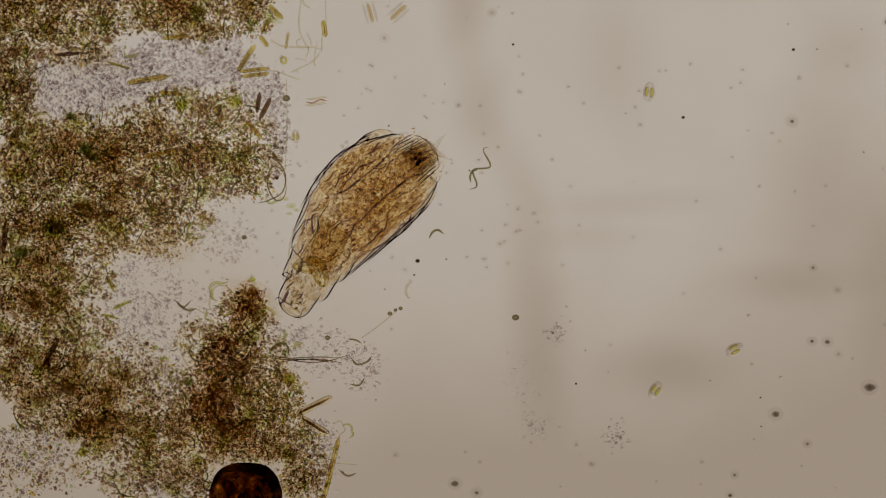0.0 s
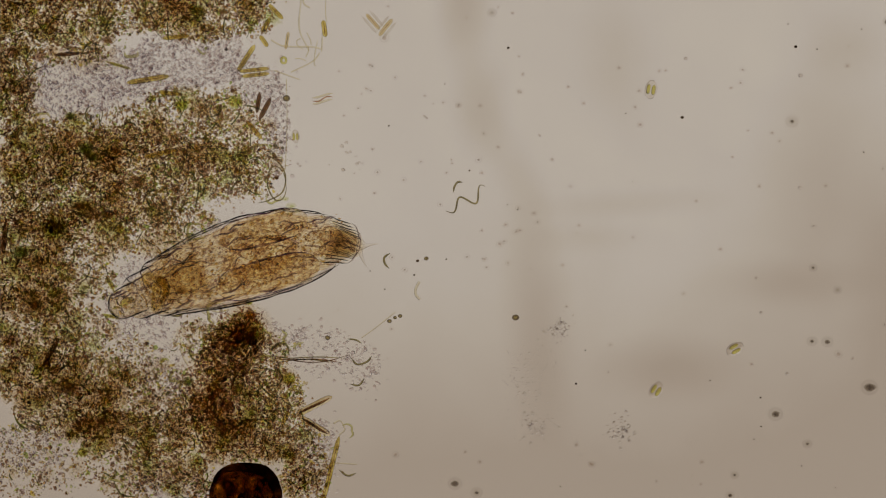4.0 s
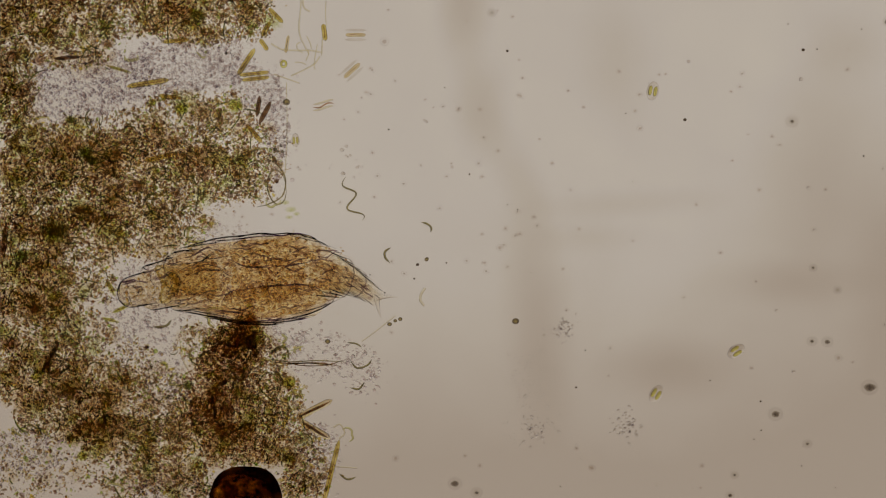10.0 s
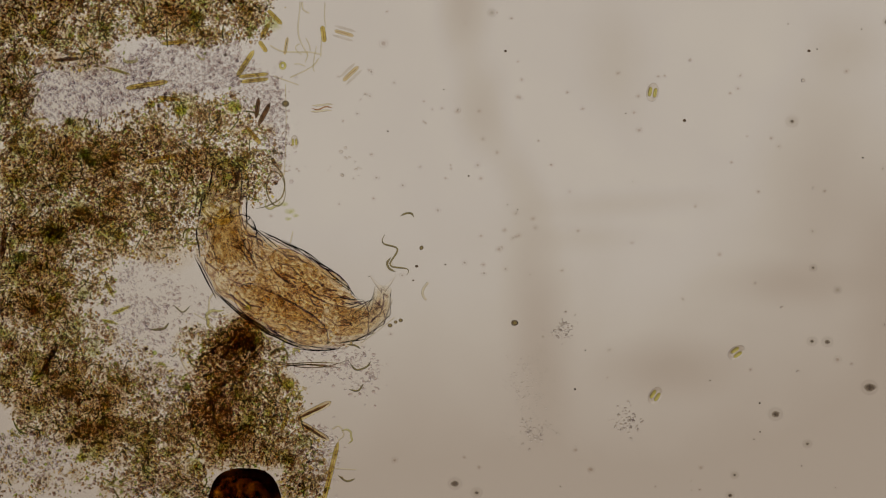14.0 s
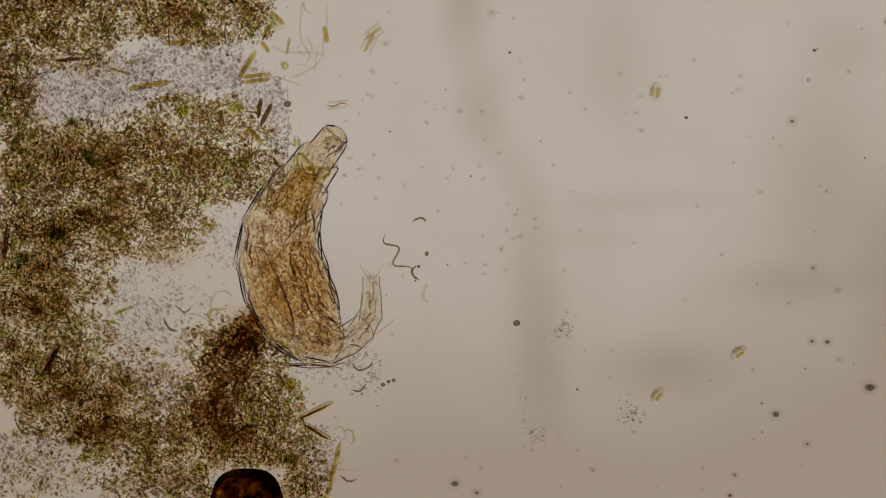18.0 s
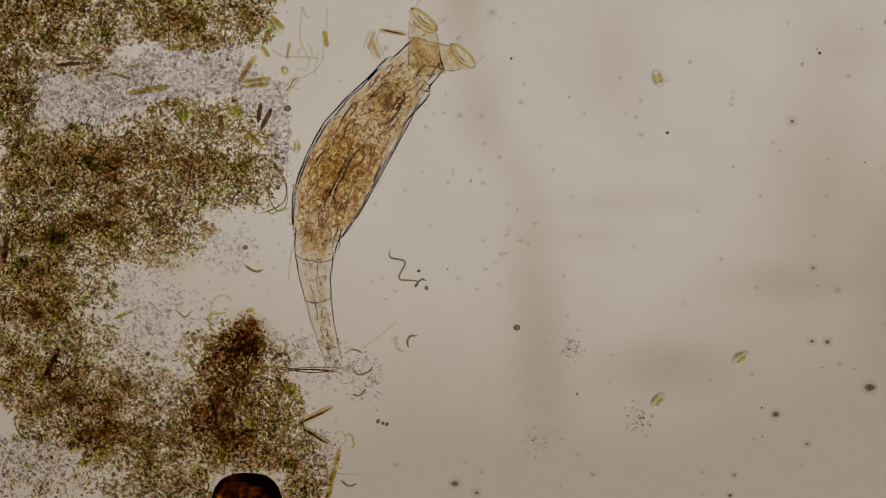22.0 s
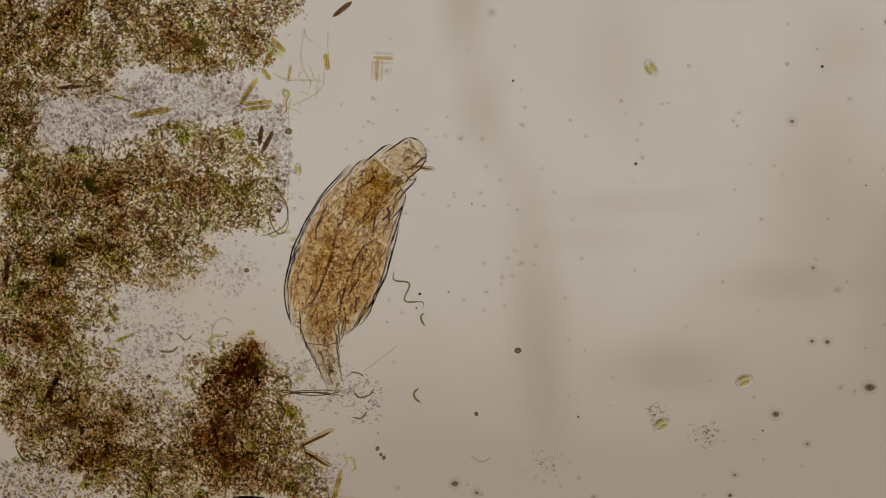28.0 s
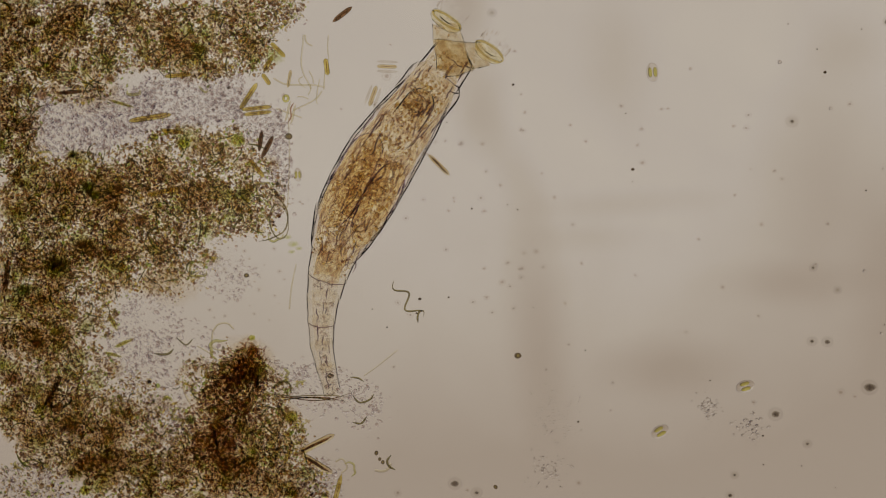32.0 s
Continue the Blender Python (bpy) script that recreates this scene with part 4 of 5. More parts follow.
mat_of("detritus_mat", "brown granular detritus bank on the slide", (
    (50, 420, 80, 60, 1.0), (150, 410, 85, 48, 0.85), (55, 500, 85, 65, 1.0), (140, 490, 65, 48, 0.7), (60, 585, 90, 65, 1.0),
    (140, 590, 62, 48, 0.75), (60, 660, 80, 50, 1.0), (150, 675, 80, 55, 1.0), (120, 730, 88, 48, 0.9), (225, 700, 48, 52, 0.55)), 8, 1.95, GRIT, 13, 0.05, 270, 200)
mat_of("detritus_mat", "loose brown and olive detritus along the lower edge", (
    (205, 770, 80, 45, 1.0), (275, 770, 60, 42, 0.9), (300, 825, 75, 42, 0.6), (330, 740, 42, 52, 0.6), (230, 850, 65, 38, 0.45),
    (430, 700, 62, 70, 1.0), (485, 700, 48, 65, 1.0), (445, 775, 85, 38, 1.0), (510, 770, 42, 48, 0.7), (545, 810, 38, 58, 0.6),
    (455, 615, 60, 35, 0.6), (350, 600, 40, 36, 0.6), (400, 600, 36, 32, 0.8), (290, 700, 50, 55, 0.5), (235, 640, 45, 50, 0.35), (540, 860, 42, 32, 0.8), (395, 800, 46, 20, 0.8), (470, 798, 44, 17, 0.8), (518, 845, 18, 34, 0.8), (355, 845, 20, 32, 0.6), (340, 865, 40, 22, 0.6), (30, 790, 50, 45, 0.3), (30, 855, 50, 35, 0.25), (120, 830, 70, 40, 0.25)), 8, 1.95, GRIT, 14, 0.05, 160, 160)
mat_of("humus_clump", "dark brown humus clump on the slide", (
    (385, 635, 38, 36, 1.0), (368, 690, 38, 56, 1.0), (378, 735, 36, 32, 0.8), (410, 770, 42, 28, 0.5), (412, 680, 34, 50, 0.9), (425, 630, 34, 36, 0.7), (350, 740, 30, 36, 0.7)), 8, 1.9, DARK, 15, 0.05, 40, 30, crowd=9, felt=8)
clump = mat_of("humus_clump", "small black-brown clump with tangled threads", (
    (440, 562, 30, 28, 1.0), (442, 530, 26, 26, 1.0), (412, 545, 26, 28, 0.7), (470, 570, 24, 16, 0.4)), 7, 1.9, DARK, 16, 0.06, 16, 26, crowd=10, felt=3)
mat_of("fine_silt", "clear fine silt grains in the bays of the crust", (
    (335, 110, 115, 50, 1.0), (130, 155, 90, 55, 1.0), (225, 130, 60, 45, 0.8), (270, 165, 60, 20, 0.6), (250, 505, 64, 75, 0.28), (240, 590, 60, 70, 0.34), (320, 560, 60, 60, 0.12), (488, 210, 22, 100, 0.8),
    (450, 150, 40, 40, 0.7), (60, 795, 70, 40, 0.4), (300, 860, 80, 30, 0.8), (560, 620, 60, 45, 0.3), (640, 650, 38, 45, 0.35),
    (560, 800, 40, 60, 0.6), (400, 420, 50, 40, 0.3), (290, 680, 40, 60, 0.6), (480, 600, 60, 30, 0.5), (200, -45, 40, 30, 0.6)), 8, 2.4, CLEAR, 17, 0.012)


# ---- diatoms and single cells ----
def diatom(x, y, length, width, angle, material_, label, z=0.012, group="diatoms", stripe=True, rib=0.16):
    """A boat-shaped diatom: valve body with a raised midrib."""
    h, w = length / 2000, width / 2000
    e = 4.0 if material_ in (DIATOM_DARK, GREEN) else 9.0
    st = [(h * q, w * max(0.12, 1 - abs(q) ** e), 0.75 * w * max(0.12, 1 - abs(q) ** e)) for q in [(-1 + 2 * s / 16) for s in range(17)]]
    v, f = loft(oval_rings(st, 12, 0.05, x * 0.1), (True, True))
    ob = empty("diatom", P(x, y, z), label, "diatom", group)
    ob.rotation_euler = (0, 0, radians(angle))
    part("valve", mesh_of("valve", v, f, material_), ob)
    if stripe:
        v, f = tube([Vector((h * 0.85 * (-1 + 2 * s / 6), w * 0.1 * math.sin(s), w * 0.78)) for s in range(7)], max(0.0006, w * rib), 5)
        part("midrib", mesh_of("midrib", v, f, RUST if material_ in (DIATOM, GREEN) else DIATOM_DARK), ob, "brown midrib")
    return ob


for x, y, ln, wd, an, mt, lb in (
        (312, 66, 48, 8, 5, DIATOM, "slender amber diatom lying in clear silt"), (210, 116, 60, 7, -17, GREEN, "slender green diatom on the crust edge"),
        (262, 141, 76, 10, 9, DIATOM, "long yellow diatom lying in clear silt"), (436, 103, 56, 9, 57, DIATOM, "amber diatom leaning on the crust edge"),
        (450, 124, 54, 7, 6, DIATOM, "amber diatom with parallel valves"), (452, 133, 50, 7, 6, DIATOM, "amber diatom with parallel valves"),
        (471, 45, 30, 8, 60, DIATOM, "short yellow diatom at the crust edge"), (467, 73, 24, 8, -55, DIATOM, "short yellow diatom at the crust edge"),
        (457, 182, 38, 8, 82, DIATOM_DARK, "dark red-brown needle diatom"), (469, 193, 46, 9, 62, DIATOM_DARK, "dark red-brown needle diatom")):
    diatom(x, y, ln, wd, an, mt, lb)
for x, y, ln, wd, an, mt, lb in (
        (450, 230, 42, 8, -50, DIATOM, "amber diatom half in the crust"), (488, 21, 36, 8, -46, DIATOM, "amber diatom at the crust edge"),
        (574, 51, 30, 9, -82, DIATOM, "golden diatom hanging on a thread"), (556, 718, 72, 9, 27, DIATOM_DARK, "dark brown rod diatom beside the clump"),
        (557, 754, 64, 9, -31, DIATOM_DARK, "dark brown rod diatom beside the clump"), (505, 740, 28, 9, 62, DIATOM, "amber diatom on the clump"),
        (586, 830, 120, 9, 76, DIATOM, "long olive diatom by the clump"), (196, 503, 40, 11, -62, GREEN, "bright green diatom at the bank"),
        (215, 540, 48, 9, 24, GREEN, "green split diatom at the bank"), (195, 560, 40, 8, -15, GREEN, "green diatom at the bank")):
    wide = mt == DIATOM_DARK
    diatom(x, y, ln, wd * (1.35 if wide else 1), an, DIATOM_PALE if wide else mt, lb, rib=0.42 if wide else 0.16)
for x, y, ln, wd, an, mt, lb in (
        (285, 272, 62, 9, 12, DIATOM, "amber diatom on the crust"), (8, 420, 60, 10, 85, DIATOM_DARK, "dark brown rod at the crust"),
        (508, 72, 32, 6, 80, DIATOM_PALE, "pale empty diatom shell among threads"),
        (300, 165, 40, 8, -6, DIATOM, "amber diatom on the crust edge"), (445, 12, 34, 9, 65, GREEN, "green diatom in the crust"),
        (120, 96, 50, 7, 4, DIATOM_DARK, "dark curved rod on the crust"), (90, 625, 60, 9, 60, DIATOM_DARK, "dark brown rod in the bank")):
    diatom(x, y, ln, wd, an, mt, lb)


def cell(x, y, r, material_, label, seed=1.0):
    wild = material_ == MOSS
    v, f = blob(r / 1000, r * (0.6 if wild else 0.85) / 1000, r * 0.7 / 1000, seed, 0.25, 30, 16, 0.15)
    ob = tagged(new("algal_cell", mesh_of("algal_cell", v, f, material_)), label, "alga", "algal cells")
    ob.location = P(x, y, r * 0.7 / 1000 + 0.03)
    return ob


for x, y, r, mt, lb in ((320, 186, 13, GREEN, "round yellow-green alga in the crust"), (415, 180, 16, GREEN, "round green alga in the crust"),
                        (152, 262, 18, DEEP, "dark green alga clump in the crust"), (165, 278, 12, DEEP, "dark green alga clump in the crust"),
                        (37, 447, 19, DEEP, "dark green alga clump in the bank"), (95, 520, 12, GREEN, "round green alga in the bank"),
                        (62, 660, 9, GREEN, "yellow-green alga in the bank"), (333, 676, 12, DEEP, "dark green alga at the clump"),
                        (512, 672, 15, GREEN, "bright green alga at the clump"), (146, 800, 11, GREEN, "green alga at the bank foot"),
                        (125, 205, 10, DEEP, "olive alga in the crust"),
                        (270, 175, 8, GREEN, "olive alga in the crust"), (60, 20, 9, GREEN, "olive alga in the crust")):
    cell(x, y, r, mt, lb, x * 0.013)

clump_cells = [cell(446, 495, 7, GREEN, "small olive alga on the clump", 5.8), cell(447, 518, 12, MOSS_AMBER, "amber alga on the dark clump", 5.9)]

for x, y, r in ((243, 326, 15), (362, 300, 13), (20, 602, 18), (122, 690, 17), (100, 655, 12), (310, 335, 10), (140, 362, 13), (205, 262, 12), (255, 268, 9),
                (70, 100, 14), (25, 90, 16), (190, 70, 11), (330, 30, 11), (280, 250, 8), (60, 540, 12), (180, 745, 12), (400, 720, 14), (470, 780, 12)):
    v, f = blob(r / 1000, r * 0.8 / 1000, r * 0.6 / 1000, x * 0.07, 0.5, 30, 10, 0.5)
    tagged(new("humus_lump", mesh_of("humus_lump", v, f, BROWN)), "dark brown soft humus lump in the crust", "detritus", "humus lumps").location = P(x, y, 0.04)

# the big dark egg at the lower edge
egg = empty("egg", P(437, 878, 0.0), "black-brown round egg with amber glints", "egg")
v, f = organ_body(0.064, 0.062, 0.05, 2.0, 2.9, 0.06)
part("shell", mesh_of("shell", v, f, AMBER), egg, "dark amber shell", pose(0, 0, 0.052))
rng_ = np.random.default_rng(5)
pl_ = np.stack([rng_.uniform(-0.03, 0.03, 40), rng_.uniform(-0.03, 0.03, 40), rng_.uniform(0.02, 0.08, 40)], -1)
v, f = grains(pl_, rng_.uniform(0.005, 0.010, 40), rng_)
tagged(part("yolk", mesh_np("yolk", v, f, DARK), egg, "dark lumpy yolk"), kind="stuff")


def thread(name, label, pts, radius, material_, group="", z=0.01, category="thread"):
    """A smooth thread through (x, y) points."""
    ps = [P(x, y, z) for x, y in pts]
    out = []
    ext = [ps[0] * 2 - ps[1]] + ps + [ps[-1] * 2 - ps[-2]]
    for k in range(len(ps) - 1):
        p0, p1, p2, p3 = ext[k:k + 4]
        for s in range(6):
            h = s / 6
            out.append(0.5 * (2 * p1 + (p2 - p0) * h + (2 * p0 - 5 * p1 + 4 * p2 - p3) * h * h + (3 * p1 - p0 - 3 * p2 + p3) * h ** 3))
    out.append(ps[-1])
    c = sum(out, Vector()) / len(out)
    c.z = 0
    v, f = tube([p - c for p in out], radius / 1000, 7, material_ != THREAD)
    ob = tagged(new(name, mesh_of(name, v, f, material_)), label, category, group)
    ob.location = c
    return ob


for pts, r, mt, lb in (
        (((462, 270), (490, 285), (505, 310), (500, 340), (475, 355), (455, 360)), 1.3, WORM, "dark curled fibre at the crust edge"),
        (((460, 325), (475, 310), (492, 300)), 1.4, THREAD, "pale curled fibre at the crust edge"),
        (((533, -6), (532, 10), (529, 40), (532, 60), (541, 78), (547, 90)), 1.5, THREAD, "pale wavy filament in open water"),
        (((480, 71), (490, 77), (503, 82), (530, 83), (550, 83), (571, 87)), 1.7, THREAD, "pale filament across open water"),
        (((571, 54), (570, 75), (569, 92)), 1.3, THREAD, "pale stalk of a golden diatom"),
        (((566, 94), (556, 107), (537, 118), (515, 128)), 1.4, THREAD, "pale curved filament in open water"),
        (((485, 125), (505, 132), (530, 141)), 1.3, THREAD, "pale straight filament in open water"),
        (((536, -6), (537, 4), (541, 10), (549, 14)), 1.6, THREAD, "pale hooked filament in open water"),
        (((507, 140), (508, 220), (505, 300)), 0.9, THREAD, "faint long filament in open water"),
        (((470, 628), (510, 634), (560, 632), (612, 634)), 1.0, WORM, "dark thin filament of a bundle"),
        (((478, 634), (515, 637), (560, 636), (605, 642)), 1.3, DIATOM_DARK, "dark thin filament of a bundle"),
        (((485, 642), (540, 636), (590, 642)), 1.0, WORM, "dark thin filament of a bundle"),
        (((495, 630), (530, 640), (575, 640), (618, 628)), 0.9, DIATOM_DARK, "dark thin filament of a bundle"),
        (((480, 620), (492, 608), (508, 612), (512, 628)), 1.8, WORM, "olive crescent cell on the silt"),
        (((620, 632), (632, 645), (650, 640), (658, 630)), 1.8, WORM, "olive crescent cell on the silt"),
        (((620, 680), (635, 682), (645, 670)), 1.8, WORM, "olive crescent cell on the silt"),
        (((615, 600), (630, 602), (640, 608)), 1.6, WORM, "olive crescent cell on the silt")):
    thread("filament", lb, pts, r, mt, "filaments")
for pts, r, mt, lb in (
        (((372, 520), (382, 507), (398, 505), (410, 515)), 1.8, THREAD, "clear looped filament on the dark clump"),
        (((372, 520), (372, 545), (385, 552), (405, 548)), 1.8, THREAD, "clear looped filament on the dark clump"),
        (((345, 545), (370, 560), (390, 580)), 1.2, THREAD, "clear thin filament in the bay"),
        (((308, 530), (325, 543), (338, 532)), 1.4, WORM, "olive curled thread in the bay"),
        (((320, 600), (322, 625), (332, 645)), 2.0, THREAD, "clear bent rod by the clump"),
        (((600, 770), (610, 760), (602, 745), (590, 750)), 1.6, THREAD, "clear hooked filament by the clump"),
        (((560, 818), (600, 820), (632, 822)), 1.2, THREAD, "clear straight filament by the clump"),
        (((600, 832), (615, 842), (630, 838)), 1.8, WORM, "olive curled thread by the clump"),
        (((205, 720), (225, 725), (240, 745)), 1.5, THREAD, "clear curled filament on the crust"),
        (((25, 735), (35, 752), (50, 760)), 2.0, FIBRE, "brown curled fibre on the crust"),
        (((200, 850), (215, 875), (240, 880)), 1.6, FIBRE, "brown curled fibre on the crust"),
        (((640, 598), (665, 580), (700, 552)), 1.0, THREAD, "faint straight filament in open water"),
        (((508, 480), (512, 440), (520, 400)), 1.3, THREAD, "faint long filament in open water"),
        (((340, 420), (352, 412), (360, 425), (350, 435)), 1.3, THREAD, "clear small loop of filament")):
    thread("filament", lb, pts, r, mt, "filaments")


# curled tubes of algae: (x, y, radius, first angle, sweep, thickness)
def curl(x, y, r, a0, sweep, thick=2.6):
    n = max(5, int(abs(sweep) / 35) + 2)
    pts = []
    for k in range(n):
        q = radians(a0 + sweep * k / (n - 1))
        w = r * (1 + 0.14 * math.sin(k * 2.1 + x))
        pts.append((x + w * math.cos(q), y - w * 0.85 * math.sin(q)))
    return thread("curled_alga", "pale olive curled tube on the crust", pts, thick, LOOP, "curled algae", z=0.03, category="alga")


for c_ in ((500, 618, 12, 20, 150), (533, 616, 11, 200, -130), (314, 667, 13, 80, 170, 3.0), (332, 697, 12, 250, 150), (402, 788, 12, 0, 300), (232, 679, 14, 30, 140),
           (235, 728, 13, 190, 150), (37, 752, 14, 160, 120), (494, 593, 11, 300, 130), (488, 667, 14, 120, -110), (518, 703, 17, 10, 330, 2.0), (610, 764, 15, 300, 170, 2.0),
           (552, 862, 14, 40, 160), (201, 862, 16, 150, -170), (305, 685, 15, 330, 120), (146, 630, 14, 20, 160), (360, 85, 11, 180, 120, 2.0), (232, 91, 12, 190, 170, 3.2),
           (463, 268, 14, 0, 280, 2.0), (347, 409, 16, 30, 320, 2.4), (482, 347, 14, 200, 160, 2.2), (75, 212, 14, 20, 150, 2.2), (205, 655, 12, 70, 190), (345, 620, 10, 90, 200),
           (470, 640, 12, 10, 140), (455, 690, 11, 140, 190), (420, 660, 12, 250, 120), (540, 690, 10, 100, 150), (395, 760, 12, 160, 130), (180, 690, 12, 350, 130)):
    curl(*c_)
clump_curls = [curl(*c_) for c_ in ((392, 516, 20, 60, 190, 3.0), (402, 546, 14, 120, 200), (428, 528, 13, 20, 160), (452, 548, 12, 200, 170), (470, 556, 13, 330, 140), (412, 572, 13, 180, 150), (440, 582, 11, 40, 180), (380, 556, 16, 150, 110, 2.2))]


# ---- specks in open water ----
def speck(x, y, r, material_, label, group="specks"):
    v, f = blob(r / 1000, r * 0.85 / 1000, r * 0.6 / 1000, x * 0.05, 0.3, 14, 9)
    ob = tagged(new("speck", mesh_of("speck", v, f, material_)), label, "speck", group)
    ob.location = P(x, y, r * 0.6 / 1000)
    return ob


for x, y, r in ((1346, 704, 2.4),
                (688, 223, 2.2), (787, 149, 1.8), (831, 302, 2.4), (739, 462, 3.8),
                (733, 487, 2.4), (790, 459, 2.2), (681, 512, 2.0), (655, 480, 1.8), (400, 88, 4.2), (1347, 755, 2.0)):
    speck(x, y, r * 0.75, BLACK, "tiny black speck on the slide")
for x, y, r in ((1167, 126, 4.0), (1178, 125, 3.4), (1294, 156, 4.0), (1500, 117, 5.0), (680, 68, 8.0), (1484, 627, 7.0), (1338, 492, 3.5),
                (811, 188, 5), (918, 162, 5), (925, 132, 4), (1033, 183, 4), (1133, 221, 6), (885, 432, 6), (895, 398, 5), (920, 408, 5),
                (945, 378, 5), (853, 408, 4), (700, 805, 6), (1048, 822, 6), (655, 115, 4), (600, 126, 3), (634, 192, 4), (752, 170, 3), (648, 157, 4)):
    speck(x, y, r * 1.25, GHOST, "pale translucent speck in the water")
for x, y, r in ((912, 562, 6.5), (580, 598, 5.0), (507, 174, 7), (432, 420, 5), (487, 258, 4), (497, 252, 3), (492, 262, 3), (500, 262, 3)):
    speck(x, y, r, BEAD, "small olive bead in the water")
trio = [(speck(690 + dx_, 555 + dy_, r_2, BEAD, "small dark bead of a drifting trio", "bead trio"), dx_, dy_) for dx_, dy_, r_2 in ((0, 0, 4.4), (10, -6, 3.6), (19, -9, 4.2))]
loner = speck(739, 462, 4.4, BEAD, "round olive bead drifting in open water")
for k_ in range(26):
    speck(350 + (k_ * 97) % 150, 370 + (k_ * 61) % 140, 2.0 + k_ % 4, GHOST, "pale translucent speck in the bay")
thread("filament", "oval loop of clear filament at the crust edge", [(490 + 16 * math.cos(q * 0.52) - 5 * math.sin(q * 0.52), 325 - 30 * math.sin(q * 0.52) - 4 * math.cos(q * 0.52)) for q in range(13)], 1.3, WORM, "filaments")
for pts_ in (((536, 88), (527, 81), (525, 73), (532, 68)), ((522, 104), (532, 104), (542, 108)), ((543, 58), (549, 70), (551, 80)), ((541, 101), (546, 90), (545, 82)), ((562, 72), (558, 92), (556, 112), (559, 117)), ((577, -5), (576, 18), (578, 40))):
    thread("filament", "pale thin filament in open water", pts_, 1.1, THREAD, "filaments")
for x_, y_, r_2 in ((515, 364, 8), (505, 352, 6), (525, 372, 5), (512, 378, 5)):
    cell(x_, y_, r_2 * 1.4, MOSS, "small yellow-green alga at the crust edge", x_ * 0.03)
faint_ = np.random.default_rng(31)
for _ in range(60):
    speck(faint_.uniform(540, 1550), faint_.uniform(10, 870), faint_.uniform(1.0, 2.2), GHOST if faint_.uniform() < 0.93 else BLACK, "tiny faint speck in the water")


for _ in range(45):
    speck(faint_.uniform(600, 1550), faint_.uniform(10, 870), faint_.uniform(3.0, 6.0), GHOST, "faint fuzzy speck in open water")

for x, y, r in ((656, 161, 6), (699, 137, 5), (659, 118, 6), (767, 184, 4), (784, 182, 5), (812, 185, 6), (745, 286, 5), (714, 319, 6), (634, 192, 5), (922, 164, 6),
                (856, 237, 6), (847, 283, 7), (602, 352, 5), (668, 305, 6), (1010, 330, 5), (1120, 420, 5), (1210, 520, 5), (1080, 610, 5), (1440, 400, 6), (1380, 250, 5)):
    speck(x, y, r, PIP, "small dark-centred ring speck in the water")
for k in range(16):
    a_, r_2 = faint_.uniform(0, 6.28), math.sqrt(faint_.uniform(0, 1))
    speck(615 + 38 * r_2 * math.cos(a_), 280 + 34 * r_2 * math.sin(a_), faint_.uniform(1.8, 4.0), JELLY if k % 3 else PIP, "clear tiny speck of a loose cluster", "speck cluster")
for x, y in ((751, 206), (755, 209), (955, 240), (527, 290), (531, 294)):
    speck(x, y, 2.4, PEARL, "tiny bright clear bead in the water")

# ---- things that drift ----
DRIFTERS = []
for r_2, rows_ in (
        (3.0, ((0, 1382, 668), (6, 1397, 663), (9, 1402, 659), (13, 1411, 658), (19, 1431, 652), (23, 1467, 660), (28, 1533, 617), (32, 1560, 590))),
        (3.0, ((0, 1404, 88), (6, 1411, 87), (9, 1418, 88), (13, 1430, 90), (19, 1443, 89), (23, 1452, 108), (28, 1455, 118), (32, 1460, 128))),
        (3.2, ((0, 1222, 114), (6, 1212, 107), (9, 1217, 109), (13, 1221, 107), (19, 1229, 106), (23, 1219, 122), (28, 1219, 117), (32, 1222, 122))),
        (3.8, ((0, 1415, 138), (6, 1417, 138), (9, 1417, 140), (13, 1420, 142), (19, 1432, 141), (23, 1415, 115), (28, 1394, 113), (32, 1380, 110))),
        (2.4, ((0, 908, 79), (6, 898, 91), (9, 898, 91), (13, 895, 90), (19, 903, 94), (23, 905, 120), (32, 908, 150))),
        (3.6, ((0, 1408, 340), (6, 1420, 335), (9, 1428, 333), (13, 1438, 333), (19, 1455, 328), (23, 1472, 281), (28, 1503, 284), (32, 1470, 192))),
        (3.2, ((0, 1325, 559), (6, 1357, 556), (9, 1370, 552), (13, 1383, 545), (19, 1404, 532), (23, 1463, 512), (28, 1500, 500), (32, 1530, 480))),
        (3.0, ((0, 1209, 208), (6, 1207, 213), (9, 1211, 212), (13, 1212, 214), (19, 1214, 208), (23, 1165, 257), (32, 1120, 300)))):
    clear_ = len(DRIFTERS) % 3 != 1
    DRIFTERS.append((speck(rows_[0][1], rows_[0][2], r_2, PEARL if clear_ else BLACK, "tiny clear bead drifting in open water" if clear_ else "tiny black speck drifting in open water", "drifting specks"), rows_))

for x_, y_ in ((759, 422), (897, 428), (932, 453), (892, 471), (807, 515), (841, 534), (879, 526), (696, 538), (674, 516), (873, 487), (1290, 207), (1294, 184)):
    DRIFTERS.append((speck(x_ + 20, y_ - 60, 6, PIP, "dark-centred ring speck drifting in open water", "drifting rings"),
                     ((0, x_ + 20, y_ - 60), (20, x_ + 14, y_ - 48), (23, x_, y_), (28, x_ + 14, y_ + 16), (32, x_ + 30, y_ + 20))))


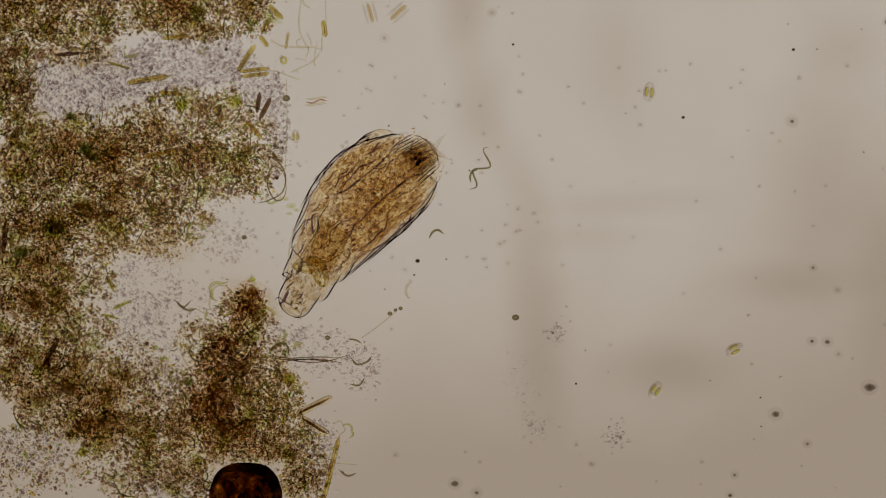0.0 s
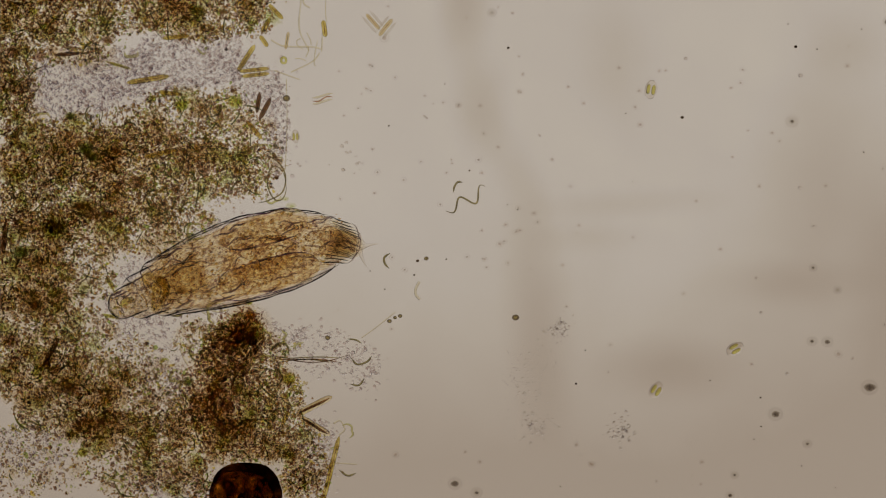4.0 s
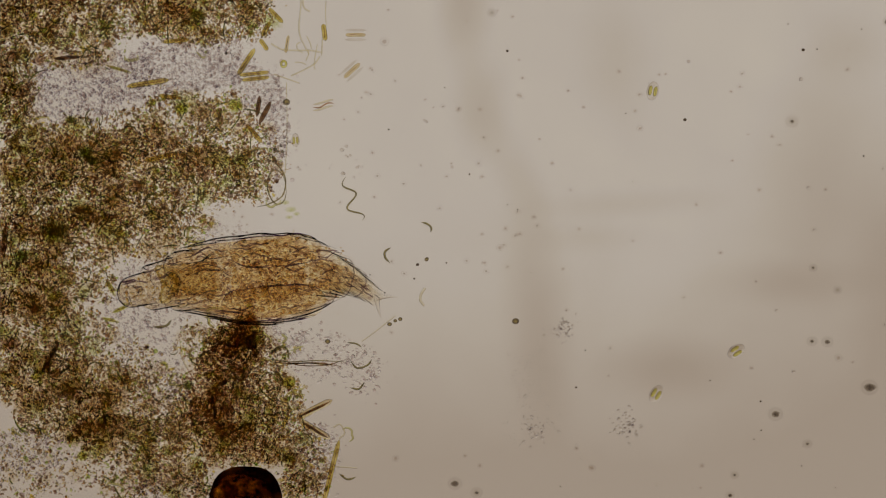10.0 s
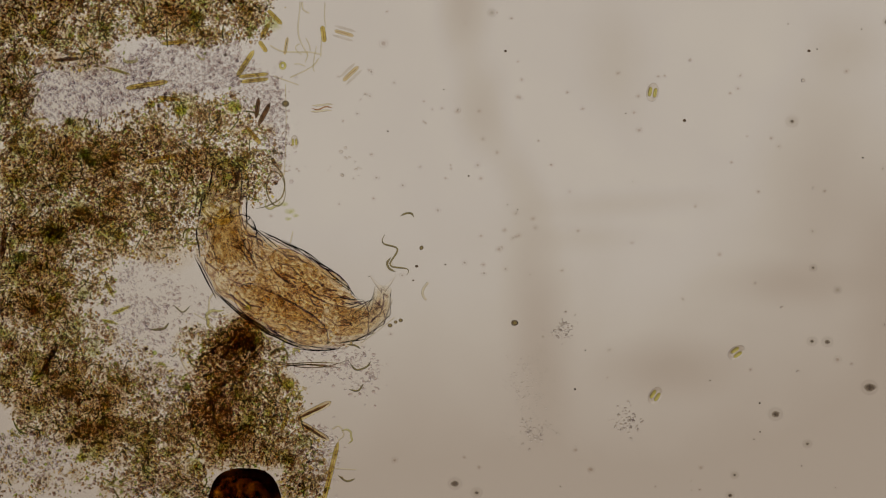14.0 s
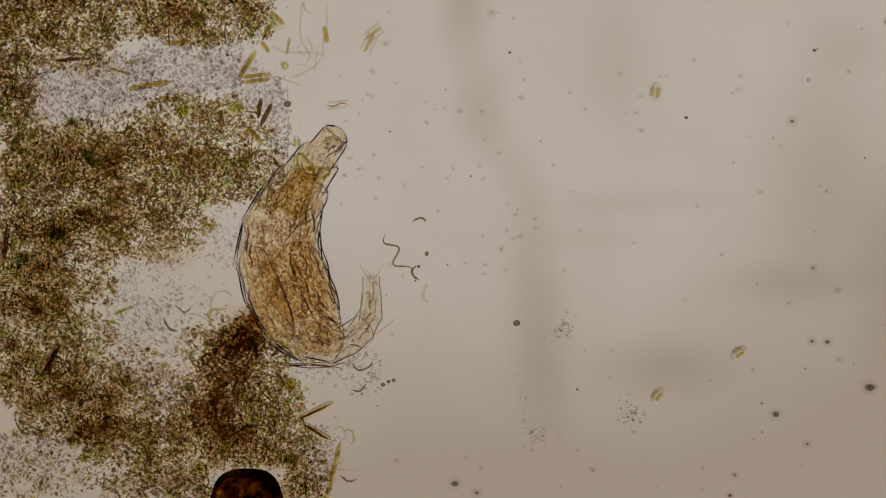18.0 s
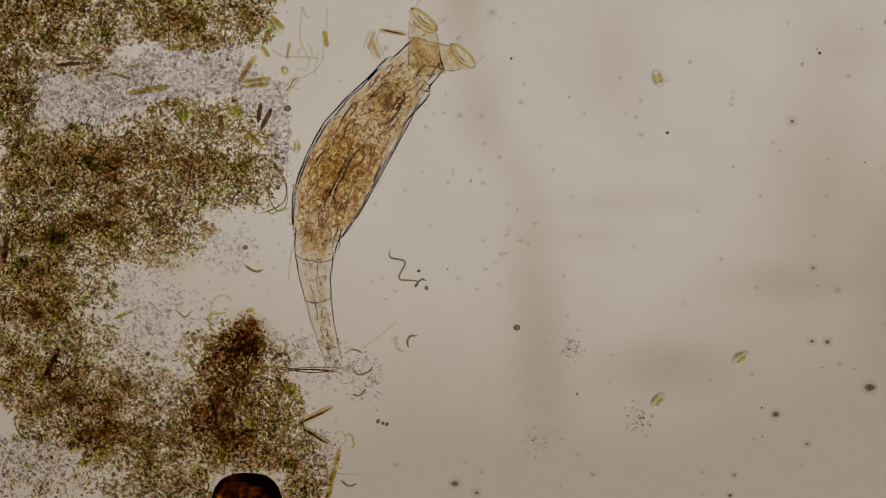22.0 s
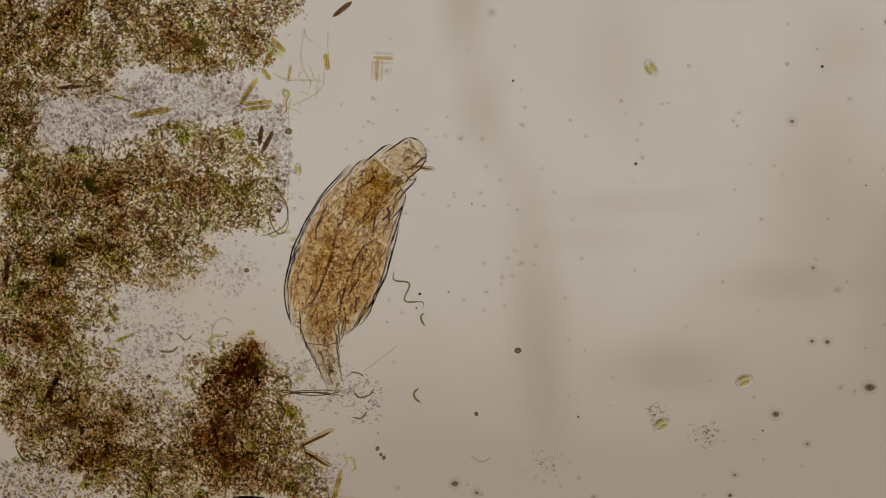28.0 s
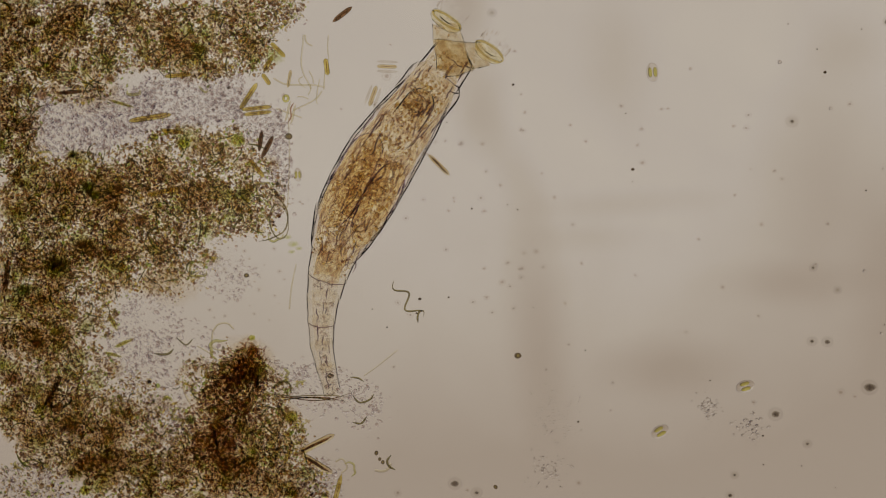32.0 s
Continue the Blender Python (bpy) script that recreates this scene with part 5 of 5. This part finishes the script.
def colony(x, y, rx, ry, n, seed, fine=1.0):
    """A loose swarm of tiny beads that drifts as one."""
    rng = np.random.default_rng(seed)
    pl = np.stack([rng.normal(0, rx / 2000, n), rng.normal(0, ry / 2000, n), rng.uniform(0.002, 0.006, n)], -1)
    v, f = grains(pl, fine * rng.uniform(0.0018, 0.0032, n), rng, 0.9, 0.08)
    ob = tagged(new("bead_colony", mesh_np("bead_colony", v, f, PEARL, True)), "loose colony of tiny clear beads", "colony", "bead colonies", "stuff")
    ob.location = P(x, y, 0)
    return ob


swarm_a = colony(985, 588, 26, 22, 75, 1, 0.85)
swarm_b = colony(1088, 773, 26, 26, 55, 2)
swarm_c = colony(948, 762, 44, 34, 80, 3, 0.85)
swarm_d = colony(932, 676, 44, 56, 150, 4, 0.55)


def capsule(x, y, angle):
    """A clear oval capsule that holds two yellow bars."""
    ob = empty("capsule_alga", P(x, y, 0.01), "oval clear alga with two yellow chloroplast bars", "alga", "capsule algae")
    v, f = blob(0.017, 0.011, 0.009, 1.0, 0.06, 18, 12)
    part("capsule", mesh_of("capsule", v, f, JELLY), ob, "clear oval capsule")
    for s in (-1, 1):
        st = [(0.009 * q, 0.0032 * (1.05 - q ** 6), 0.003 * (1.05 - q ** 6)) for q in (-1, -0.8, -0.4, 0, 0.4, 0.8, 1)]
        v, f = loft(oval_rings(st, 10), (True, True))
        part("chloroplast", mesh_of("chloroplast", v, f, YELLOW), ob, "yellow-green bar", pose(0, 0.0045 * s, 0))
    ob.rotation_euler = (0, 0, radians(angle))
    return ob


capsule(523, 242, 92).scale = (0.72, 0.66, 0.72)
ring_v, ring_f = [], []
for j_ in range(20):
    for k_ in range(8):
        q_, w_ = 2 * math.pi * j_ / 20, 2 * math.pi * k_ / 8
        ring_v.append(((0.0045 + 0.0022 * math.cos(w_)) * math.cos(q_), (0.0052 + 0.0022 * math.cos(w_)) * math.sin(q_), 0.0022 * math.sin(w_)))
        ring_f.append((j_ * 8 + k_, (j_ + 1) % 20 * 8 + k_, (j_ + 1) % 20 * 8 + (k_ + 1) % 8, j_ * 8 + (k_ + 1) % 8))
tagged(new("ring_alga", mesh_of("ring_alga", ring_v, ring_f, YELLOW)), "small bright yellow ring alga in open water", "alga").location = P(502, 107, 0.003)
alga_a = capsule(1302, 620, 28)
alga_b = capsule(1160, 690, 60)
alga_c = capsule(1150, 163, 80)

spiral = thread("spiral_worm", "thin wavy olive thread creature", [(680 + 3.4 * s, 378 + (8 + 0.25 * s) * math.sin(s * 0.50)) for s in range(25)], 1.6, WORM, category="microbe")
hook = thread("comma_cell", "dark comma-shaped cell in the water", [(742, 396), (750, 390), (760, 388), (766, 394)], 1.8, WORM, "comma cells", category="microbe")
comma = thread("comma_cell", "olive crescent-shaped cell in the water", [(760, 424), (766, 413), (776, 409), (786, 416)], 2.0, WORM, "comma cells", category="microbe")
crescent = thread("comma_cell", "pale olive crescent-shaped cell in the water", [(752, 505), (744, 515), (742, 526), (748, 536)], 2.4, THREAD, "comma cells", category="microbe")
bay_thread = thread("comma_cell", "dark crescent cell in the bay", [(440, 492), (450, 500), (462, 505), (474, 502)], 2.2, WORM, "comma cells", category="microbe")
rod_a = diatom(655, 23, 36, 7, -75, DIATOM_PALE, "pale loose diatom drifting in open water", group="loose diatoms")
rod_b = diatom(705, 22, 38, 8, 42, DIATOM_PALE, "pale loose diatom drifting in open water", group="loose diatoms")
# bands added on both sides stand in for the shell's out-of-focus halo
for rod_ in (rod_a, rod_b):
    rod_.children[0].data.materials[0] = RUST
    for s_ in (-1, 1):
        v, f = tube([Vector((0.019 * (-1 + k_ / 4), 0.0085 * s_, 0)) for k_ in range(9)], 0.0026, 8)
        part("side_band", mesh_of("side_band", v, f, VEIL), rod_, "pale added band of out-of-focus halo")
diatom(602, -42, 44, 9, 38, DIATOM_DARK, "dark needle diatom beyond the crust edge")
rod_d = diatom(690, 78, 52, 8, -2, DIATOM_PALE, "pale needle diatom with a dark rib", group="loose diatoms", rib=0.45)
moon = thread("crescent_alga", "bright green crescent alga in the bay", [(280, 650), (283, 638), (292, 634), (299, 640)], 3.6, GREEN, category="alga")
wave = thread("double_thread", "pale paired wavy diatom thread in water", [(553, 186), (565, 186), (578, 178), (590, 178)], 1.3, RUST, category="diatom")
# the same halo, added as two bands along the wavy thread
for s_ in (-6, 5):
    v, f = tube([P(553 + 4 * k_, 182 - 4.5 * math.sin((4 * k_ - 18.5) / 12) + s_, 0.01) - wave.location for k_ in range(10)], 0.002, 7)
    part("side_band", mesh_of("side_band", v, f, THREAD), wave, "pale added band of out-of-focus halo")


def drift(ob, rows, z=0.0):
    """Keys a drifting thing: (seconds, x, y, degrees) as seen through the lens."""
    out = []
    for t, x, y, a in rows:
        dx, dy = slip(t)
        p = P(x - dx, y - dy, z)
        out.append((t, pose(p.x, p.y, z, 0, 0, a)))
    walk(ob, out)


def motions():
    # the animal shoves the small clump aside
    for ob in [clump] + clump_cells + clump_curls:
        x, y, z = ob.location
        walk(ob, [(t, pose(x - dy / 8000, y - dy / 1000, z)) for t, dy in ((0, 0), (0.8, 4), (2, 40), (14.5, 40), (17, 37), (32, 35))])
    for ob, z in ((illuminator, LAMP_Z), (lens, LENS_Z)):
        walk(ob, along(z))
    base_rows, rows = rotifer_rows()
    walk(rotifer, base_rows)
    for ob, _, _ in PIECES:
        walk(ob, rows[ob])
    drift(swarm_a, [(0, 983, 588, 0), (6, 993, 582, 8), (14, 996, 582, 12), (20, 996, 584, 12), (21.5, 1003, 596, 25), (23, 1030, 657, 40), (25, 1080, 700, 60), (28, 1158, 730, 75), (30, 1205, 719, 82), (32, 1252, 722, 90)])
    drift(swarm_b, [(0, 1088, 773, 0), (6, 1103, 762, 10), (14, 1110, 746, 20), (20, 1115, 732, 25), (21.5, 1124, 735, 30), (23, 1142, 762, 45), (25, 1186, 778, 60), (28, 1250, 772, 80), (32, 1328, 757, 100)])
    drift(swarm_d, [(0, 930, 676, 0), (12, 932, 680, 2), (21.5, 935, 684, 3), (25, 962, 718, 5), (30, 975, 730, 8), (32, 978, 742, 8)])
    drift(swarm_c, [(0, 948, 755, 0), (20, 948, 770, 4), (22.5, 955, 785, 6), (25, 962, 815, 8), (27.5, 966, 828, 8), (32, 970, 832, 12)])
    drift(alga_a, [(0, 1300, 619, 28), (6, 1301, 622, 30), (14, 1303, 624, 34), (20, 1308, 625, 34), (21.5, 1309, 626, 34), (23, 1312, 649, 30), (25, 1314, 668, 26), (27.5, 1316, 680, 22), (28, 1317, 674, 20), (31, 1318, 673, 20), (32, 1319, 684, 16)], 0.01)
    drift(alga_b, [(0, 1160, 691, 58), (6, 1161, 696, 58), (21.5, 1163, 701, 56), (23, 1165, 727, 42), (25, 1166, 742, 40), (27.5, 1169, 756, 36), (28, 1170, 752, 34), (31, 1168, 754, 32), (32, 1168, 764, 30)], 0.01)
    drift(alga_c, [(0, 1149, 163, 82), (9, 1155, 161, 78), (20, 1161, 161, 80), (21, 1162, 156, 95), (21.5, 1163, 147, 105), (23, 1166, 122, 115), (25, 1160, 124, 118), (28, 1152, 121, 125), (32, 1155, 128, 95)], 0.01)
    drift(spiral, [(0, 850, 300, 60), (3.5, 830, 340, 40), (5.5, 746, 388, -20), (6, 682, 378, -15), (7, 580, 354, -20), (8.5, 568, 322, -50), (9.5, 628, 372, -70), (10.5, 618, 335, -75), (11.5, 668, 418, -70), (13, 698, 460, -70), (14.5, 697, 450, -65), (21, 702, 455, -62), (23, 721, 503, -62), (25.5, 720, 514, -60), (32, 720, 531, -56)])
    drift(hook, [(0, 835, 310, 60), (5.5, 765, 360, 20), (6, 750, 394, 0), (9, 758, 401, -40), (11, 757, 400, -60), (13, 752, 393, -45), (14, 722, 380, -10), (19, 745, 397, -5), (20.5, 740, 440, 10), (23, 745, 535, 40), (25, 745, 560, 70), (28, 748, 565, 90), (32, 742, 558, 60)])
    drift(comma, [(0, 771, 412, 0), (1, 718, 425, 60), (3.5, 683, 462, 70), (6, 688, 457, 70), (11, 684, 452, 70), (14, 690, 470, 90), (21, 752, 520, 60), (23, 700, 680, 20), (25, 805, 685, 60), (28, 737, 700, 80), (32, 690, 820, 90)])
    drift(crescent, [(0, 722, 512, 0), (3.5, 735, 515, 10), (6, 748, 522, 0), (9, 746, 528, 5), (13, 752, 515, 0), (18, 752, 520, 10), (23, 700, 660, 40), (28, 850, 812, 90), (32, 680, 830, 120)])
    drift(bay_thread, [(0, 330, 545, 0), (13, 285, 580, 40), (19, 310, 575, -30), (20, 420, 470, 20), (21, 440, 462, 8), (23, 457, 499, 0), (25.5, 460, 520, -10), (28, 300, 620, 30), (32, 292, 625, 30)])
    drift(rod_a, [(0, 655, 23, -75), (3.5, 660, 35, -60), (6, 657, 57, 8), (9, 640, 62, 5), (13, 605, 60, -18), (16.5, 640, 60, 10), (19, 665, 60, 48), (21, 660, 70, 50), (24, 655, 75, 140), (28, 678, 103, 177), (32, 685, 118, 178)], 0.012)
    drift(rod_b, [(0, 705, 22, 42), (3.5, 690, 40, 48), (6, 645, 96, 60), (9, 625, 122, 45), (13, 618, 131, 40), (16.5, 640, 110, 60), (19, 658, 65, 65), (21, 665, 85, 115), (24, 665, 95, 105), (28, 667, 125, 88), (32, 660, 170, 70)], 0.012)
    drift(rod_d, [(0, 650, -75, 40), (20, 655, -60, 20), (21, 672, 15, -30), (21.5, 697, 40, -20), (23, 692, 79, -3), (24, 712, 102, -2), (25, 715, 150, -4), (25.5, 730, 184, -6), (27.5, 742, 250, -8), (28, 745, 297, -6), (28.5, 770, 300, -20), (29.5, 795, 286, -35), (31, 778, 271, -50), (32, 777, 292, -45)], 0.03)
    for ob, rows_of in DRIFTERS:
        drift(ob, [(t, x, y, 0) for t, x, y in rows_of], 0.002)
    for ob, ax, ay in trio:
        drift(ob, [(0, 690 + ax, 555 + ay, 0), (5.5, 689 + ax, 572 + ay, 0), (13, 690 + ax, 575 + ay, 0), (14.5, 690 + ax, 578 + ay, 0), (16.5, 680 + ax, 660 + ay, 0), (19, 675 + ax, 686 + ay, 20), (21, 672 + ax, 720 + ay, 40), (23, 667 + ax * 0.7, 770 + ay * -1.6, 60), (28, 668 + ax * 0.6, 794 + ay * -1.8, 70), (32, 666 + ax * 0.6, 802 + ay * -1.8, 80)], 0.003)
    drift(loner, [(0, 739, 462, 0), (5.5, 756, 459, 20), (9, 756, 462, 40), (14, 746, 439, 60), (19, 756, 453, 80), (21, 749, 472, 90), (23, 768, 562, 100), (25, 800, 640, 110), (28, 843, 733, 120), (32, 877, 862, 130)], 0.003)
    drift(moon, [(0, 290, 637, 0), (3.5, 290, 640, 20), (6, 290, 640, -60), (9, 292, 646, -75), (13, 286, 646, -25), (19, 293, 648, -20), (21.5, 293, 650, -20), (23, 294, 672, -20), (25.5, 296, 698, -20), (32, 296, 706, -20)])
    drift(wave, [(0, 560, 180, -10), (6, 573, 180, 0), (9, 573, 185, 0), (14, 570, 192, -12), (19, 600, 180, -10), (23, 500, 160, 40), (32, 515, 200, 60)])


motions()
